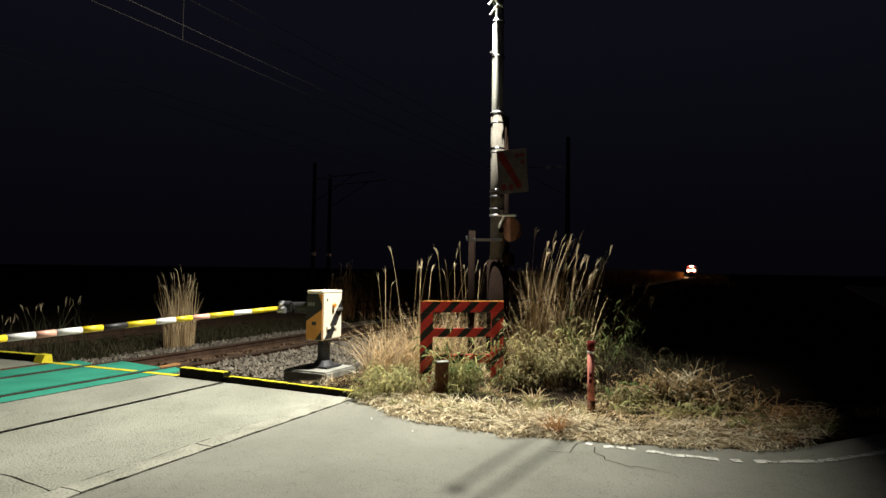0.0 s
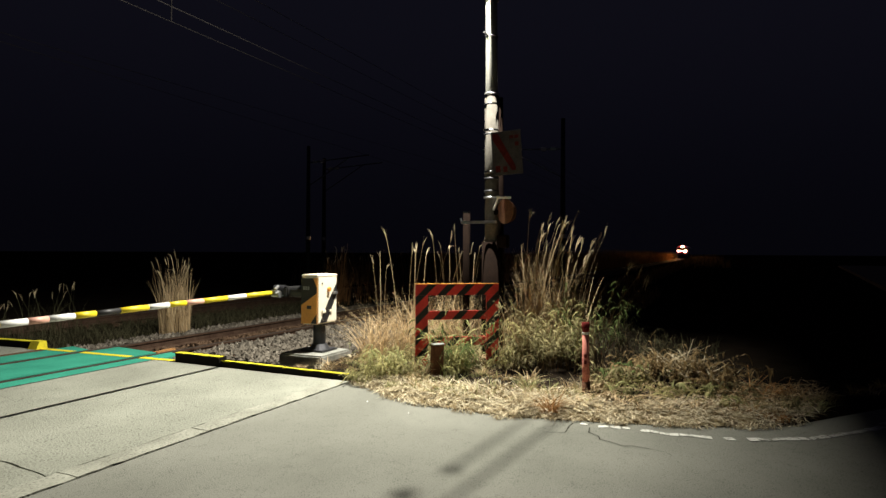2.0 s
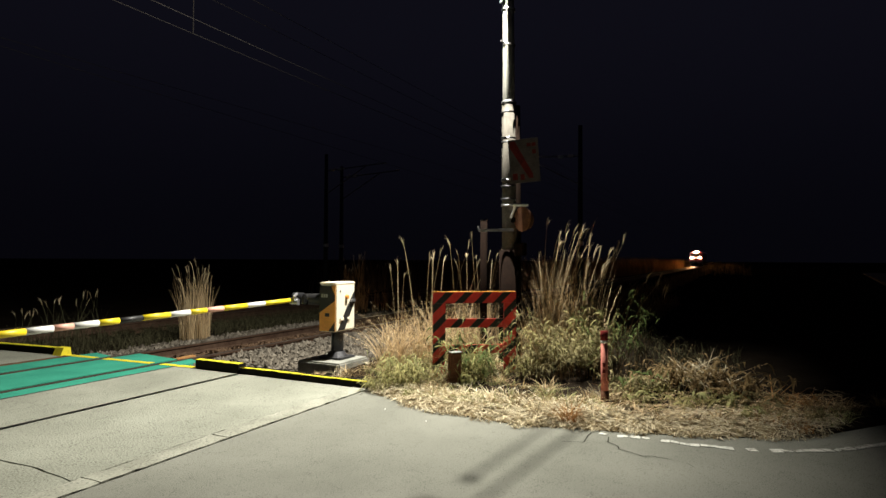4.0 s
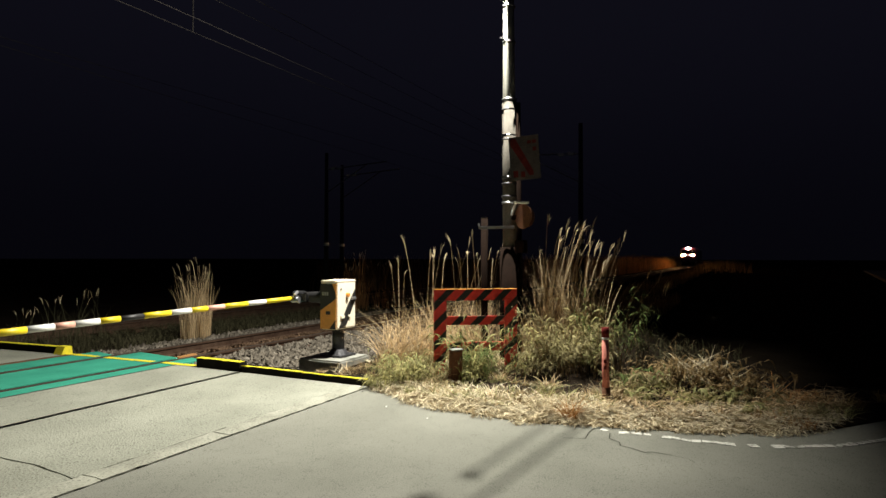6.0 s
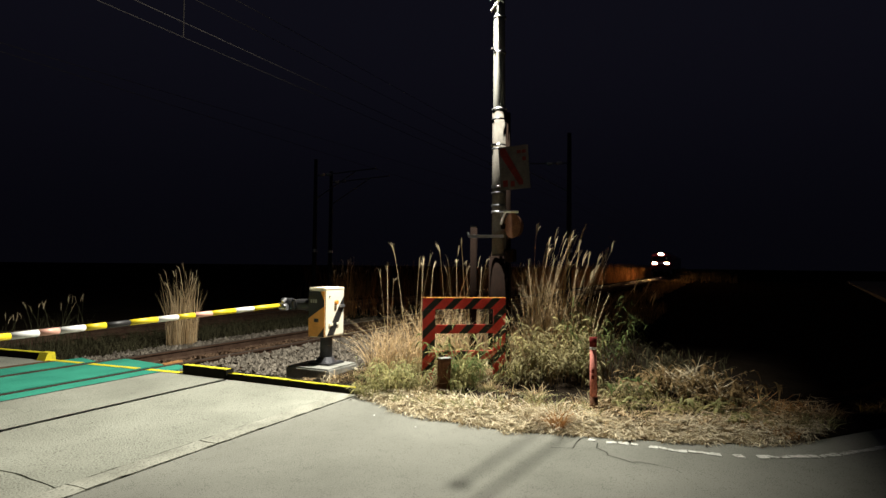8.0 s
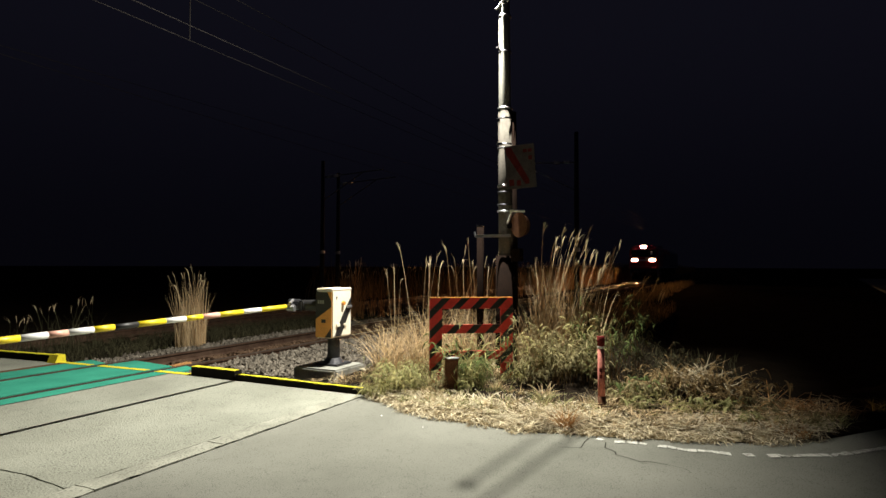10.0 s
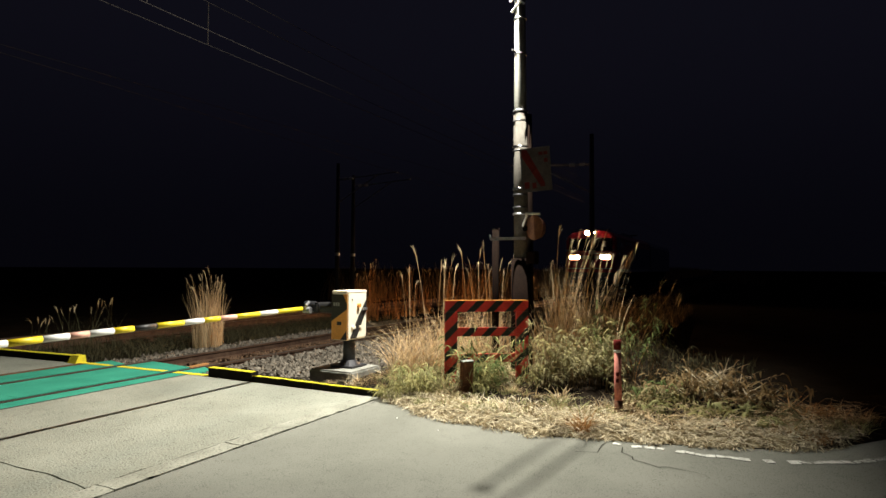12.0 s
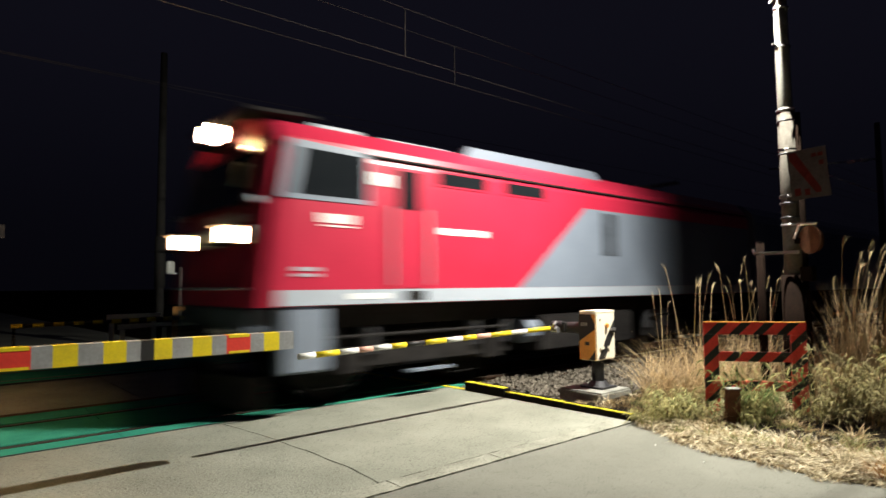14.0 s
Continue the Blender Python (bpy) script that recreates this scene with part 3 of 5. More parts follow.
def clip_band(x1, x2, z1, z2, c0, c1):
    poly = [(x1, z1), (x2, z1), (x2, z2), (x1, z2)]
    for sign, c in ((1, c0), (-1, c1)):
        out = []
        for i, p in enumerate(poly):
            q = poly[(i + 1) % len(poly)]
            fp, fq = sign * (p[0] - p[1] - c), sign * (q[0] - q[1] - c)
            if fp >= 0:
                out.append(p)
            if fp * fq < 0:
                t = fp / (fp - fq)
                out.append((p[0] + (q[0] - p[0]) * t, p[1] + (q[1] - p[1]) * t))
        poly = out
        if not poly:
            return []
    return poly


def build_barricade():
    f = thing("barricade", (4.52, -3.945, 0), math.degrees(math.atan2(-0.80, 0.585)), "red and black striped steel barricade frame standing in weeds", "barricade")
    striped_bar(f, "top_bar", 0.995, 0.125, 0.035, 8, 45, 0.94)
    striped_bar(f, "leg", 0.92, 0.145, 0.035, 8, 45, 0.018, True, 0.0)
    striped_bar(f, "leg", 0.92, 0.145, 0.035, 8, 45, 0.018, True, 0.85)
    striped_bar(f, "middle_bar", 0.70, 0.10, 0.03, 8, 45, 0.655, x0=0.147)
    striped_bar(f, "bottom_bar", 0.70, 0.10, 0.03, 8, 45, 0.35, x0=0.147)
    part("cap", box((0, -0.022, 1.066), (0.995, 0.022, 1.074), 0.002), "orange", f, "bright orange top edge")


def gate_machine(at, label, arm_label):
    g = thing("gate_machine", at, 0, label, "gate machine", "crossing gate machines")
    part("base_plate", box((-0.17, -0.17, 0), (0.17, 0.17, 0.025), 0.006), "dark_steel", g, "black steel foot")
    part("pedestal_post", tube((0, 0, 0.02), (0, 0, 0.09), 0.145, 0.095, 20), "dark_steel", g, smooth=False)
    part("post", tube((0, 0, 0.08), (0, 0, 0.42), 0.082, 0.078, 20), "dark_steel", g, "black steel post", smooth=True)
    body = part("body", box((-0.22, -0.125, 0.36), (0.22, 0.125, 0.99), 0.02), "cream", g, "cream painted sheet-metal case")
    part("front_plate", box((-0.224, -0.122, 0.37), (-0.219, 0.122, 0.95)), "orange", g, "orange side panel")
    part("lid", box((-0.223, -0.129, 0.962), (0.223, 0.129, 0.996), 0.012), "cream", g, "overhanging cream lid")
    # slanting black bands, on the panel and on the case's face
    for y0, z0, h in ((-0.122, 0.72, 0.235),):
        bm = bmesh.new()
        vs = [bm.verts.new((-0.2255, y, z)) for y, z in ((0.122, 0.60), (0.122, 0.95), (-0.06, 0.95), (-0.122, 0.83), (-0.122, 0.76))]
        bm.faces.new(vs)
        part("black_band", bm, "black", g, "slanted black band")
        bm = bmesh.new()
        vs = [bm.verts.new((-0.2255, y, z)) for y, z in ((-0.122, 0.37), (-0.02, 0.37), (-0.122, 0.50))]
        bm.faces.new(vs)
        part("black_band", bm, "black", g)
        bm = bmesh.new()
        vs = [bm.verts.new((x, -0.1275, z)) for x, z in ((-0.17, 0.375), (-0.02, 0.375), (0.20, 0.72), (0.20, 0.88), (0.02, 0.66))]
        bm.faces.new(vs)
        part("black_band", bm, "black", g)
    for k in range(3):
        part("number_mark", box((-0.2285, -0.005 + 0.035 * k, 0.80), (-0.2262, 0.02 + 0.035 * k, 0.845)), "grey_tape", g, "pale unreadable mark")
    part("vent", box((-0.228, -0.035, 0.555), (-0.222, 0.035, 0.60), 0.003), "dark_steel", g, "small dark vent")
    part("warning_lamp", tube((0.02, -0.125, 0.80), (0.02, -0.155, 0.80), 0.032, 0.026, 14), "amber", g, "small amber lens")
    part("lock", box((0.10, -0.15, 0.73), (0.20, -0.125, 0.765), 0.004), "steel", g, "steel hasp lock")
    part("hinge", box((-0.13, -0.14, 0.50), (-0.05, -0.125, 0.54), 0.004), "cream", g)
    part("hinge", box((0.03, -0.14, 0.505), (0.09, -0.125, 0.535), 0.004), "cream", g)
    part("rivet", tube((-0.12, -0.126, 0.88), (-0.12, -0.132, 0.88), 0.012, seg=8), "dark_steel", g)
    part("door_gap", box((-0.205, -0.1262, 0.385), (-0.198, -0.1245, 0.945)), "joint", g)
    hub = part("pivot", tube((-0.14, 0.12, 0.765), (-0.14, 0.36, 0.765), 0.08, 0.07, 16), "black", g, "black pivot hub")
    part("crank", box((-0.24, 0.33, 0.70), (-0.06, 0.43, 0.83), 0.02), "black", g, "black crank plate")
    part("arm_clamp", box((-0.36, 0.44, 0.74), (-0.16, 0.53, 0.785), 0.012), "steel", g, "bright steel arm clamp")
    part("clamp_cover", tube((-0.20, 0.40, 0.80), (-0.20, 0.56, 0.80), 0.048, seg=14), "dark_steel", g, "dark rounded cover")
    part("clamp_cover", tube((-0.27, 0.42, 0.73), (-0.27, 0.54, 0.73), 0.04, seg=14), "steel", g)
    part("clamp_bolt", tube((-0.36, 0.43, 0.80), (-0.30, 0.43, 0.84), 0.02, seg=8), "steel", g)
    part("clamp_bracket", box((-0.16, 0.40, 0.70), (-0.05, 0.52, 0.78), 0.015), "steel", g)
    return g


def gate_arm(machine, name_label, start, end, bands, radius, flat=0.0):
    """A boom from start to end with wrapped reflective bands; bands run from the tip, in metres."""
    s, e = Vector(start), Vector(end)
    d = s - e
    L = d.length
    dz = d.z
    arm = part("arm", tube((0, 0, 0), (L, 0, dz), radius * 0.5, seg=10), "steel", machine, name_label)
    arm.matrix_basis = machine.matrix_basis.inverted() @ pose(*e, 0, 0, math.degrees(math.atan2(d.y, d.x)))
    x = 0.0
    for colour, w in bands:
        if x >= L:
            break
        x2 = min(L, x + w)
        za, zb = dz * x / L, dz * x2 / L
        if flat:
            bm = box((x, -flat / 2, -radius), (x2, flat / 2, radius))
            bmesh.ops.transform(bm, matrix=Matrix.Translation((0, 0, (za + zb) / 2)), verts=bm.verts)
        else:
            bm = tube((x, 0, za), (x2, 0, zb), radius * (0.92 if colour == "black" else 1.0), seg=16)
        part("band", bm, colour, arm, {"yellow_tape": "yellow band", "white": "white band", "black": "black band", "grey_tape": "grey band", "red_tape": "red band", "pink_tape": "faded red band"}[colour], smooth=not flat)
        if flat and colour == "red_tape":
            for zs in (-1, 1):
                part("band_edge", box((x + 0.01, -flat / 2 - 0.003, za + zs * radius - (0.022 if zs > 0 else -0.002)), (x2 - 0.02, flat / 2 + 0.003, za + zs * radius + (0.003 if zs > 0 else 0.022))), "yellow_tape", arm, "yellow edge strip")
        x = x2
    return arm


def build_gates():
    ped = thing("concrete_pedestal", (4.76, -2.37, 0), 0, "weathered grey concrete pedestal block under the gate machine", "pedestal")
    part("block", box((-0.33, -0.33, -0.2), (0.33, 0.33, 0.15), 0.02), "pedestal", ped)
    g1 = gate_machine((4.815, -2.39, 0.151), "cream and orange crossing gate machine with black stripes", "")
    Y, W, K, R, P = "yellow_tape", "white", "black", "red_tape", "pink_tape"
    gate_arm(g1, "slim white and yellow striped crossing gate arm, lowered", (4.44, -1.90, 0.905), (0.80, -1.9, 0.835),
             [(W, 0.17), (Y, 0.26), (W, 0.22), (P, 0.17), (W, 0.23), (Y, 0.20), (K, 0.25), (Y, 0.31), (W, 0.25), (Y, 0.22), (P, 0.24), (Y, 0.36), (W, 0.3), (Y, 0.6)], 0.029)
    ped2 = thing("concrete_pedestal", (-4.5, -1.46, 0), 0, "weathered grey concrete pedestal block under the gate machine", "pedestal")
    part("block", box((-0.33, -0.33, -0.2), (0.33, 0.33, 0.15), 0.02), "pedestal", ped2)
    g2 = gate_machine((-4.5, -1.46, 0.151), "cream and orange crossing gate machine with black stripes", "")
    g2.matrix_basis = pose(-4.5, -1.46, 0.151, 0, 0, 180)
    G = "grey_tape"
    gate_arm(g2, "thick yellow, grey and red banded crossing gate arm, lowered", (-4.15, -1.95, 1.01), (0.70, -1.95, 1.003),
             [(k, w * 1.155) for k, w in [(G, 0.12), (Y, 0.125), (G, 0.105), (R, 0.18), (G, 0.105), (Y, 0.135), (G, 0.135), (Y, 0.115), (K, 0.085), (G, 0.085), (Y, 0.135), (G, 0.14), (Y, 0.135), (G, 0.11), (R, 0.2)] + [(G, 0.14), (Y, 0.14), (G, 0.14), (K, 0.09)] * 6], 0.078, 0.10)


def build_small_posts():
    b = thing("bollard", (4.15, -5.97, 0.04), 0, "slim faded red marker post with a white band", "post")
    part("shaft", tube((0, 0, -0.04), (-0.015, 0.005, 0.62), 0.036, 0.031, 16), "bollard", b, smooth=True)
    part("reflective_band", tube((-0.0150, 0.005, 0.622), (-0.0155, 0.005, 0.645), 0.033, seg=16), "white", b, "white reflective band", smooth=True)
    part("cap", tube((-0.0155, 0.005, 0.645), (-0.017, 0.006, 0.735), 0.034, 0.036, 16), "maroon", b, "dark red cap", smooth=True)
    part("sleeve", tube((0, 0, -0.03), (-0.002, 0, 0.17), 0.041, 0.039, 16), "rust", b, "rusty foot sleeve", smooth=True)
    for z in (0.34, 0.40):
        part("mark", box((-0.047, -0.012, z), (-0.03, 0.014, z + 0.035), 0.002), "maroon", b, "dark unreadable mark")
    s = thing("stump_post", (4.28, -4.32, 0.02), -34, "short rusty square marker post leaning in dry grass", "post")
    bm = box((-0.07, -0.035, 0), (0.07, 0.035, 0.42), 0.01)
    bmesh.ops.transform(bm, matrix=Matrix.Rotation(radians(5), 4, "X"), verts=bm.verts)
    part("shaft", bm, "rust", s)
    bm = box((-0.073, -0.038, 0.418), (0.073, 0.038, 0.427), 0.003)
    bmesh.ops.transform(bm, matrix=Matrix.Rotation(radians(5), 4, "X"), verts=bm.verts)
    part("cap", bm, "pedestal", s, "pale worn top")


PX, PY = 5.5, -4.53


def build_pole():
    p = thing("utility_pole", (PX, PY, 0), 0, "concrete utility pole with a dark wrapped foot", "utility pole")
    part("shaft", tube((0, 0, 0), (-0.01, 0.03, 6.9), 0.095, 0.058, 72), "pole", p, "weathered pale concrete shaft", smooth=True)
    part("protective_sleeve", tube((0, 0, 1.58), (0, 0.015, 3.42), 0.094, 0.0885, 72), "sleeve", p, "stained grey plastic sleeve", smooth=True)
    part("wrap", tube((0, 0, 0), (0, 0, 1.57), 0.133, 0.128, 72), "wrap", p, "dark brown protective wrap", smooth=True)
    part("conduit", tube((0.04, -0.105, 0.0), (0.04, -0.075, 3.4), 0.05, 0.045, 14), "wrap", p, "dark conduit", smooth=True)
    for z, m in ((3.43, "steel"), (2.97, "steel"), (2.92, "dark_steel"), (2.44, "steel"), (2.36, "dark_steel"), (2.20, "dark_steel"), (2.12, "steel"), (1.45, "rust"), (4.16, "dark_steel"), (4.62, "steel"), (3.3, "dark_steel")):
        r = (0.100 - (z - 1.5) * 0.0045 + 0.004) if z < 3.45 else 0.083
        part("clamp_band", tube((0, 0.004 * z, z), (0, 0.004 * z, z + 0.022), r, seg=24), m, p, "thin clamp band", smooth=True)
    part("buckle", box((-0.15, 0.0, 2.955), (-0.11, 0.07, 2.985), 0.004), "steel", p)
    part("buckle", box((-0.15, -0.01, 2.425), (-0.11, 0.06, 2.46), 0.004), "steel", p)
    part("step_bolt", tube((-0.06, 0.05, 4.18), (-0.14, 0.07, 4.2), 0.012, seg=8), "dark_steel", p)
    part("junction_box", box((-0.10, -0.21, 1.5), (0.06, -0.09, 1.66), 0.01), "wrap", p, "dark junction box")
    for z, a in ((4.72, 0.09), (4.80, -0.08), (4.86, 0.11)):
        part("cable_loop", tube((-0.05, 0.03 + a, z), (-0.09, 0.03 - a * 0.4, z + 0.10), 0.014, seg=8), "white", p, "short white cable")
    sign = thing("warning_sign", (PX - 0.14, PY - 0.235, 2.665), 9, "white warning plate with a red diagonal band", "sign")
    bm = box((-0.006, -0.185, -0.27), (0.006, 0.185, 0.27), 0.003)
    rot = Matrix.Rotation(radians(-4), 4, "X")
    bmesh.ops.transform(bm, matrix=rot, verts=bm.verts)
    # the plate is turned from the lamp; its colour is darkened for that
    part("plate", bm, "shaded_white", sign, "weathered white plate, darkened as if in shade")
    bm = bmesh.new()
    vs = [bm.verts.new(rot @ Vector((-0.009, y, z))) for y, z in ((0.165, 0.25), (0.10, 0.25), (-0.10, -0.17), (-0.10, -0.22), (-0.05, -0.22), (0.165, 0.17))]
    bm.faces.new(vs)
    part("red_band", bm, "maroon", sign, "red diagonal band")
    for y, z, w, h in ((-0.07, 0.19, 0.05, 0.04), (-0.13, 0.19, 0.05, 0.04), (-0.13, 0.10, 0.045, 0.05), (0.12, -0.19, 0.06, 0.08), (0.03, -0.2, 0.05, 0.07)):
        bm = box((-0.009, y - w / 2, z - h / 2), (-0.0075, y + w / 2, z + h / 2))
        bmesh.ops.transform(bm, matrix=rot, verts=bm.verts)
        part("mark", bm, "maroon", sign, "unreadable dark mark")
    part("bracket", box((0.006, 0.05, 0.22), (0.06, 0.2, 0.25), 0.004), "steel", sign)
    part("bracket", box((0.006, 0.05, -0.23), (0.06, 0.2, -0.20), 0.004), "steel", sign)
    bell = thing("crossing_speaker", (PX - 0.06, PY - 0.20, 1.95), 0, "rusty round crossing speaker under a white hood", "speaker")
    bm = tube((-0.035, 0, 0), (0.10, -0.02, 0), 0.125, 0.10, 20)
    bmesh.ops.transform(bm, matrix=Matrix.Diagonal((1, 0.92, 1.25, 1)), verts=bm.verts)
    part("drum", bm, "rust", bell, "rust-brown drum", smooth=False)
    part("hood", tube((-0.08, 0.10, 0.175), (-0.08, -0.09, 0.165), 0.016, seg=10), "white", bell, "white hood rim")
    part("hood_arm", tube((-0.05, 0.09, 0.16), (-0.02, 0.155, 0.02), 0.014, seg=10), "white", bell)
    part("mount", box((-0.02, 0.08, -0.04), (0.06, 0.2, 0.03), 0.006), "wrap", bell)
    post = thing("steel_post", (PX - 0.1, PY + 0.31, 0), 0, "grey steel pipe post beside the utility pole", "post")
    part("pipe", tube((0, 0, 0), (0, 0.0, 1.94), 0.045, 0.043, 16), "wrap", post, smooth=True)
    part("cap", tube((0, 0, 1.94), (0, 0, 1.955), 0.046, seg=16), "dark_steel", post)
    part("cross_arm", box((-0.065, -0.42, 1.80), (-0.035, 0.05, 1.835), 0.004), "steel", post, "galvanised cross arm")
    part("u_bolt", tube((-0.05, 0.045, 1.81), (-0.05, 0.06, 1.87), 0.012, seg=8), "steel", post)


def build_lamp():
    s = thing("street_lamp", LAMP, 0, "bright LED street lamp on the utility pole's arm", "street lamp")
    dx, dy = PX - LAMP[0], PY - LAMP[1]
    part("housing", box((-0.10, -0.10, 0.03), (0.15, 0.10, 0.10), 0.02), "grey_tape", s)
    part("lens", tube((0.0, 0.0, 0.008), (0.0, 0.0, 0.03), 0.024, seg=20), "led", s, "glowing LED lens")
    part("arm", tube((0.02, -0.10, 0.07), (dx, dy + 0.03, 0.07), 0.024, seg=12), "steel", s, "steel arm")
    part("pole_clamp", tube((dx, dy + 0.028, 0.03), (dx, dy + 0.028, 0.11), 0.075, seg=20), "steel", s)
    # an unseen rod, added between lamp and pole to dim the pole's light
    u = Vector((dx, dy, 0)).normalized() * 0.06
    part("pole_shade_rod", tube(u + Vector((0, 0, 0.03)), u + Vector((0, 0, -0.6)), 0.005, 0.005, seg=10), "dark_steel", s, "unseen rod added to dim the light on the pole")
    # short side shades, unseen and added, keep the light off the fields
    part("shade", box((0.056, -0.0255, -0.066), (0.058, 0.051, 0.006)), "dark_steel", s, "unseen plate added to cut off the lamp's light")
    part("shade", box((-0.08, -0.0275, -0.05), (0.058, -0.026, 0.006)), "dark_steel", s, "unseen plate added to cut off the lamp's light")
    # two unseen rods, a block and a disc, added to cast the road's streaks
    foot = -LAMP[2]
    f = 0.125
    for (gx, gy), (hx, hy), r in (((3.75, -5.9), (1.2, -5.65), 0.0027), ((3.75, -5.64), (1.9, -5.48), 0.0023)):
        a = Vector(((gx - LAMP[0]) * f, (gy - LAMP[1]) * f, foot * f))
        q = Vector(((hx - LAMP[0]) * f, (hy - LAMP[1]) * f, foot * f))
        part("bracket", tube(a, q, r, seg=8), "dark_steel", s, "unseen rod added to cast a streak on the road")
    q = Vector(((1.5 - LAMP[0]) * f, (-5.4 - LAMP[1]) * f, foot * f))
    part("shadow_block", box(q - Vector((0.009, 0.007, 0.005)), q + Vector((0.009, 0.007, 0.005)), 0.002), "dark_steel", s, "unseen block added to cast a shadow on the road")
    q = Vector(((2.0 - LAMP[0]) * f, (-5.5 - LAMP[1]) * f, foot * f))
    part("shadow_disc", tube(q - Vector((0, 0, 0.004)), q + Vector((0, 0, 0.004)), 0.007, seg=14), "dark_steel", s, "unseen disc added to cast a shadow on the road")


build_barricade()
build_gates()
build_small_posts()
build_pole()
build_lamp()


# ---- plants ----
def pampas(at, rx, ry, n, h0, h1, n_stem, s0, s1, label, material="straw", droop=None, lean=(0.05, 0.6), plume=0.15, stem_lean=(0.03, 0.28)):
    t = thing("pampas_grass", at, 0, label, "grass clump", "dry grass clumps")
    grass("foliage", material, disc(n, 0, 0, rx, ry), h0, h1, lean, (0.005, 0.012), t, "long dry blades", segs=6)
    if n_stem:
        b = disc(n_stem, 0, 0, rx * 0.8, ry * 0.8)
        az = rng.uniform(0, 2 * np.pi, n_stem) if droop is None else droop + rng.normal(0, 0.6, n_stem)
        v, f, p = blades(b, rng.uniform(s0, s1, n_stem), az, rng.uniform(*stem_lean, n_stem), rng.uniform(0.005, 0.008, n_stem), 6, 0.6)
        tagged(raw("stalkwork", v.tolist(), f.tolist(), material, t, "tall thin stems"), kind="stuff")
        plumes("plumage", p[:, -1], az, t, plume)
    return t


def weed(at, r, h, n, per, size, label, leaf="leaf", stem="dry_brown", lean=(0.1, 0.8), n_blade=0, blade="olive", slim=(0.06, 0.11), low=0.25):
    t = thing("weed_clump", at, 0, label, "weeds", "roadside weeds")
    leafy_stems(t, n, r, h, per, size, leaf, stem, lean, "long pointed leaves", low, slim=slim)
    if n_blade:
        grass("foliage", blade, disc(n_blade, 0, 0, r, r), h * 0.35, h * 0.9, (0.3, 1.5), (0.006, 0.013), t)
    return t


def on(x, y):
    return (x, y, verge_z(x, y) - 0.01)


# tall dry clumps round the barricade and the pole
pampas(on(4.85, -3.2), 0.28, 0.2, 190, 0.45, 0.85, 2, 1.1, 1.3, "dry yellow grass clump arching over the ballast", lean=(0.3, 1.3))
pampas(on(5.1, -3.4), 0.40, 0.30, 260, 0.5, 1.0, 4, 1.3, 1.6, "tall dry grass with a few slim seed heads", lean=(0.2, 1.1), plume=0.16)
pampas(on(5.45, -3.6), 0.4, 0.3, 240, 0.5, 1.05, 5, 1.3, 1.65, "tall dry grass with a few slim seed heads", lean=(0.1, 0.9), plume=0.16)
pampas(on(5.3, -4.05), 0.26, 0.22, 150, 0.4, 1.0, 4, 1.3, 1.55, "tall dry grass with a few slim seed heads", lean=(0.08, 0.7), plume=0.16)
pampas(on(6.2, -3.9), 0.4, 0.4, 140, 0.6, 1.1, 9, 1.3, 1.7, "tall dry grass with a few slim seed heads", lean=(0.05, 0.5), plume=0.16)
pampas(on(5.8, -5.0), 0.28, 0.22, 210, 0.7, 1.5, 22, 1.3, 1.8, "tall pale dry pampas grass beside the pole", lean=(0.04, 0.4), droop=-1.0, plume=0.17, stem_lean=(0.02, 0.3))
pampas(on(6.0, -5.35), 0.3, 0.25, 180, 0.6, 1.4, 17, 1.2, 1.75, "tall pale dry pampas grass beside the pole", lean=(0.05, 0.5), droop=-1.2, plume=0.17, stem_lean=(0.02, 0.35))
pampas(on(5.9, -5.7), 0.16, 0.14, 30, 0.6, 1.0, 4, 1.15, 1.4, "few long stems with drooping seed heads", lean=(0.1, 0.5), droop=-1.4, plume=0.2, stem_lean=(0.25, 0.6))
pampas(on(5.35, -4.9), 0.2, 0.2, 120, 0.4, 0.95, 0, 0, 0, "dry grass clump at the pole's foot", lean=(0.1, 0.8))
# a lone clump beyond the track; the near ones beside it get darkness in their colour
pampas((6.70, 2.33, -0.12), 0.32, 0.22, 330, 0.5, 1.35, 20, 1.15, 1.5, "lone tall pampas clump beyond the track", lean=(0.0, 0.30), plume=0.16)
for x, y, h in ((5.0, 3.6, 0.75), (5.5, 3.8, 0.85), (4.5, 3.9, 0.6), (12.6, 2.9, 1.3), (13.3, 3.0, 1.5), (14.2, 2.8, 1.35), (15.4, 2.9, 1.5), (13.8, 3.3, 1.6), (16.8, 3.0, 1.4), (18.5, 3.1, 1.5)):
    # far clumps are reddened and lightened by colour, as if the headlights lit them
    pampas((x, y, -0.15), 0.34, 0.26, 60, h * 0.5, h, 7, h, h * 1.1, "withered grass clump beyond the track", "rust_lit_grass" if x > 10 else "unlit_weed", plume=0.16)
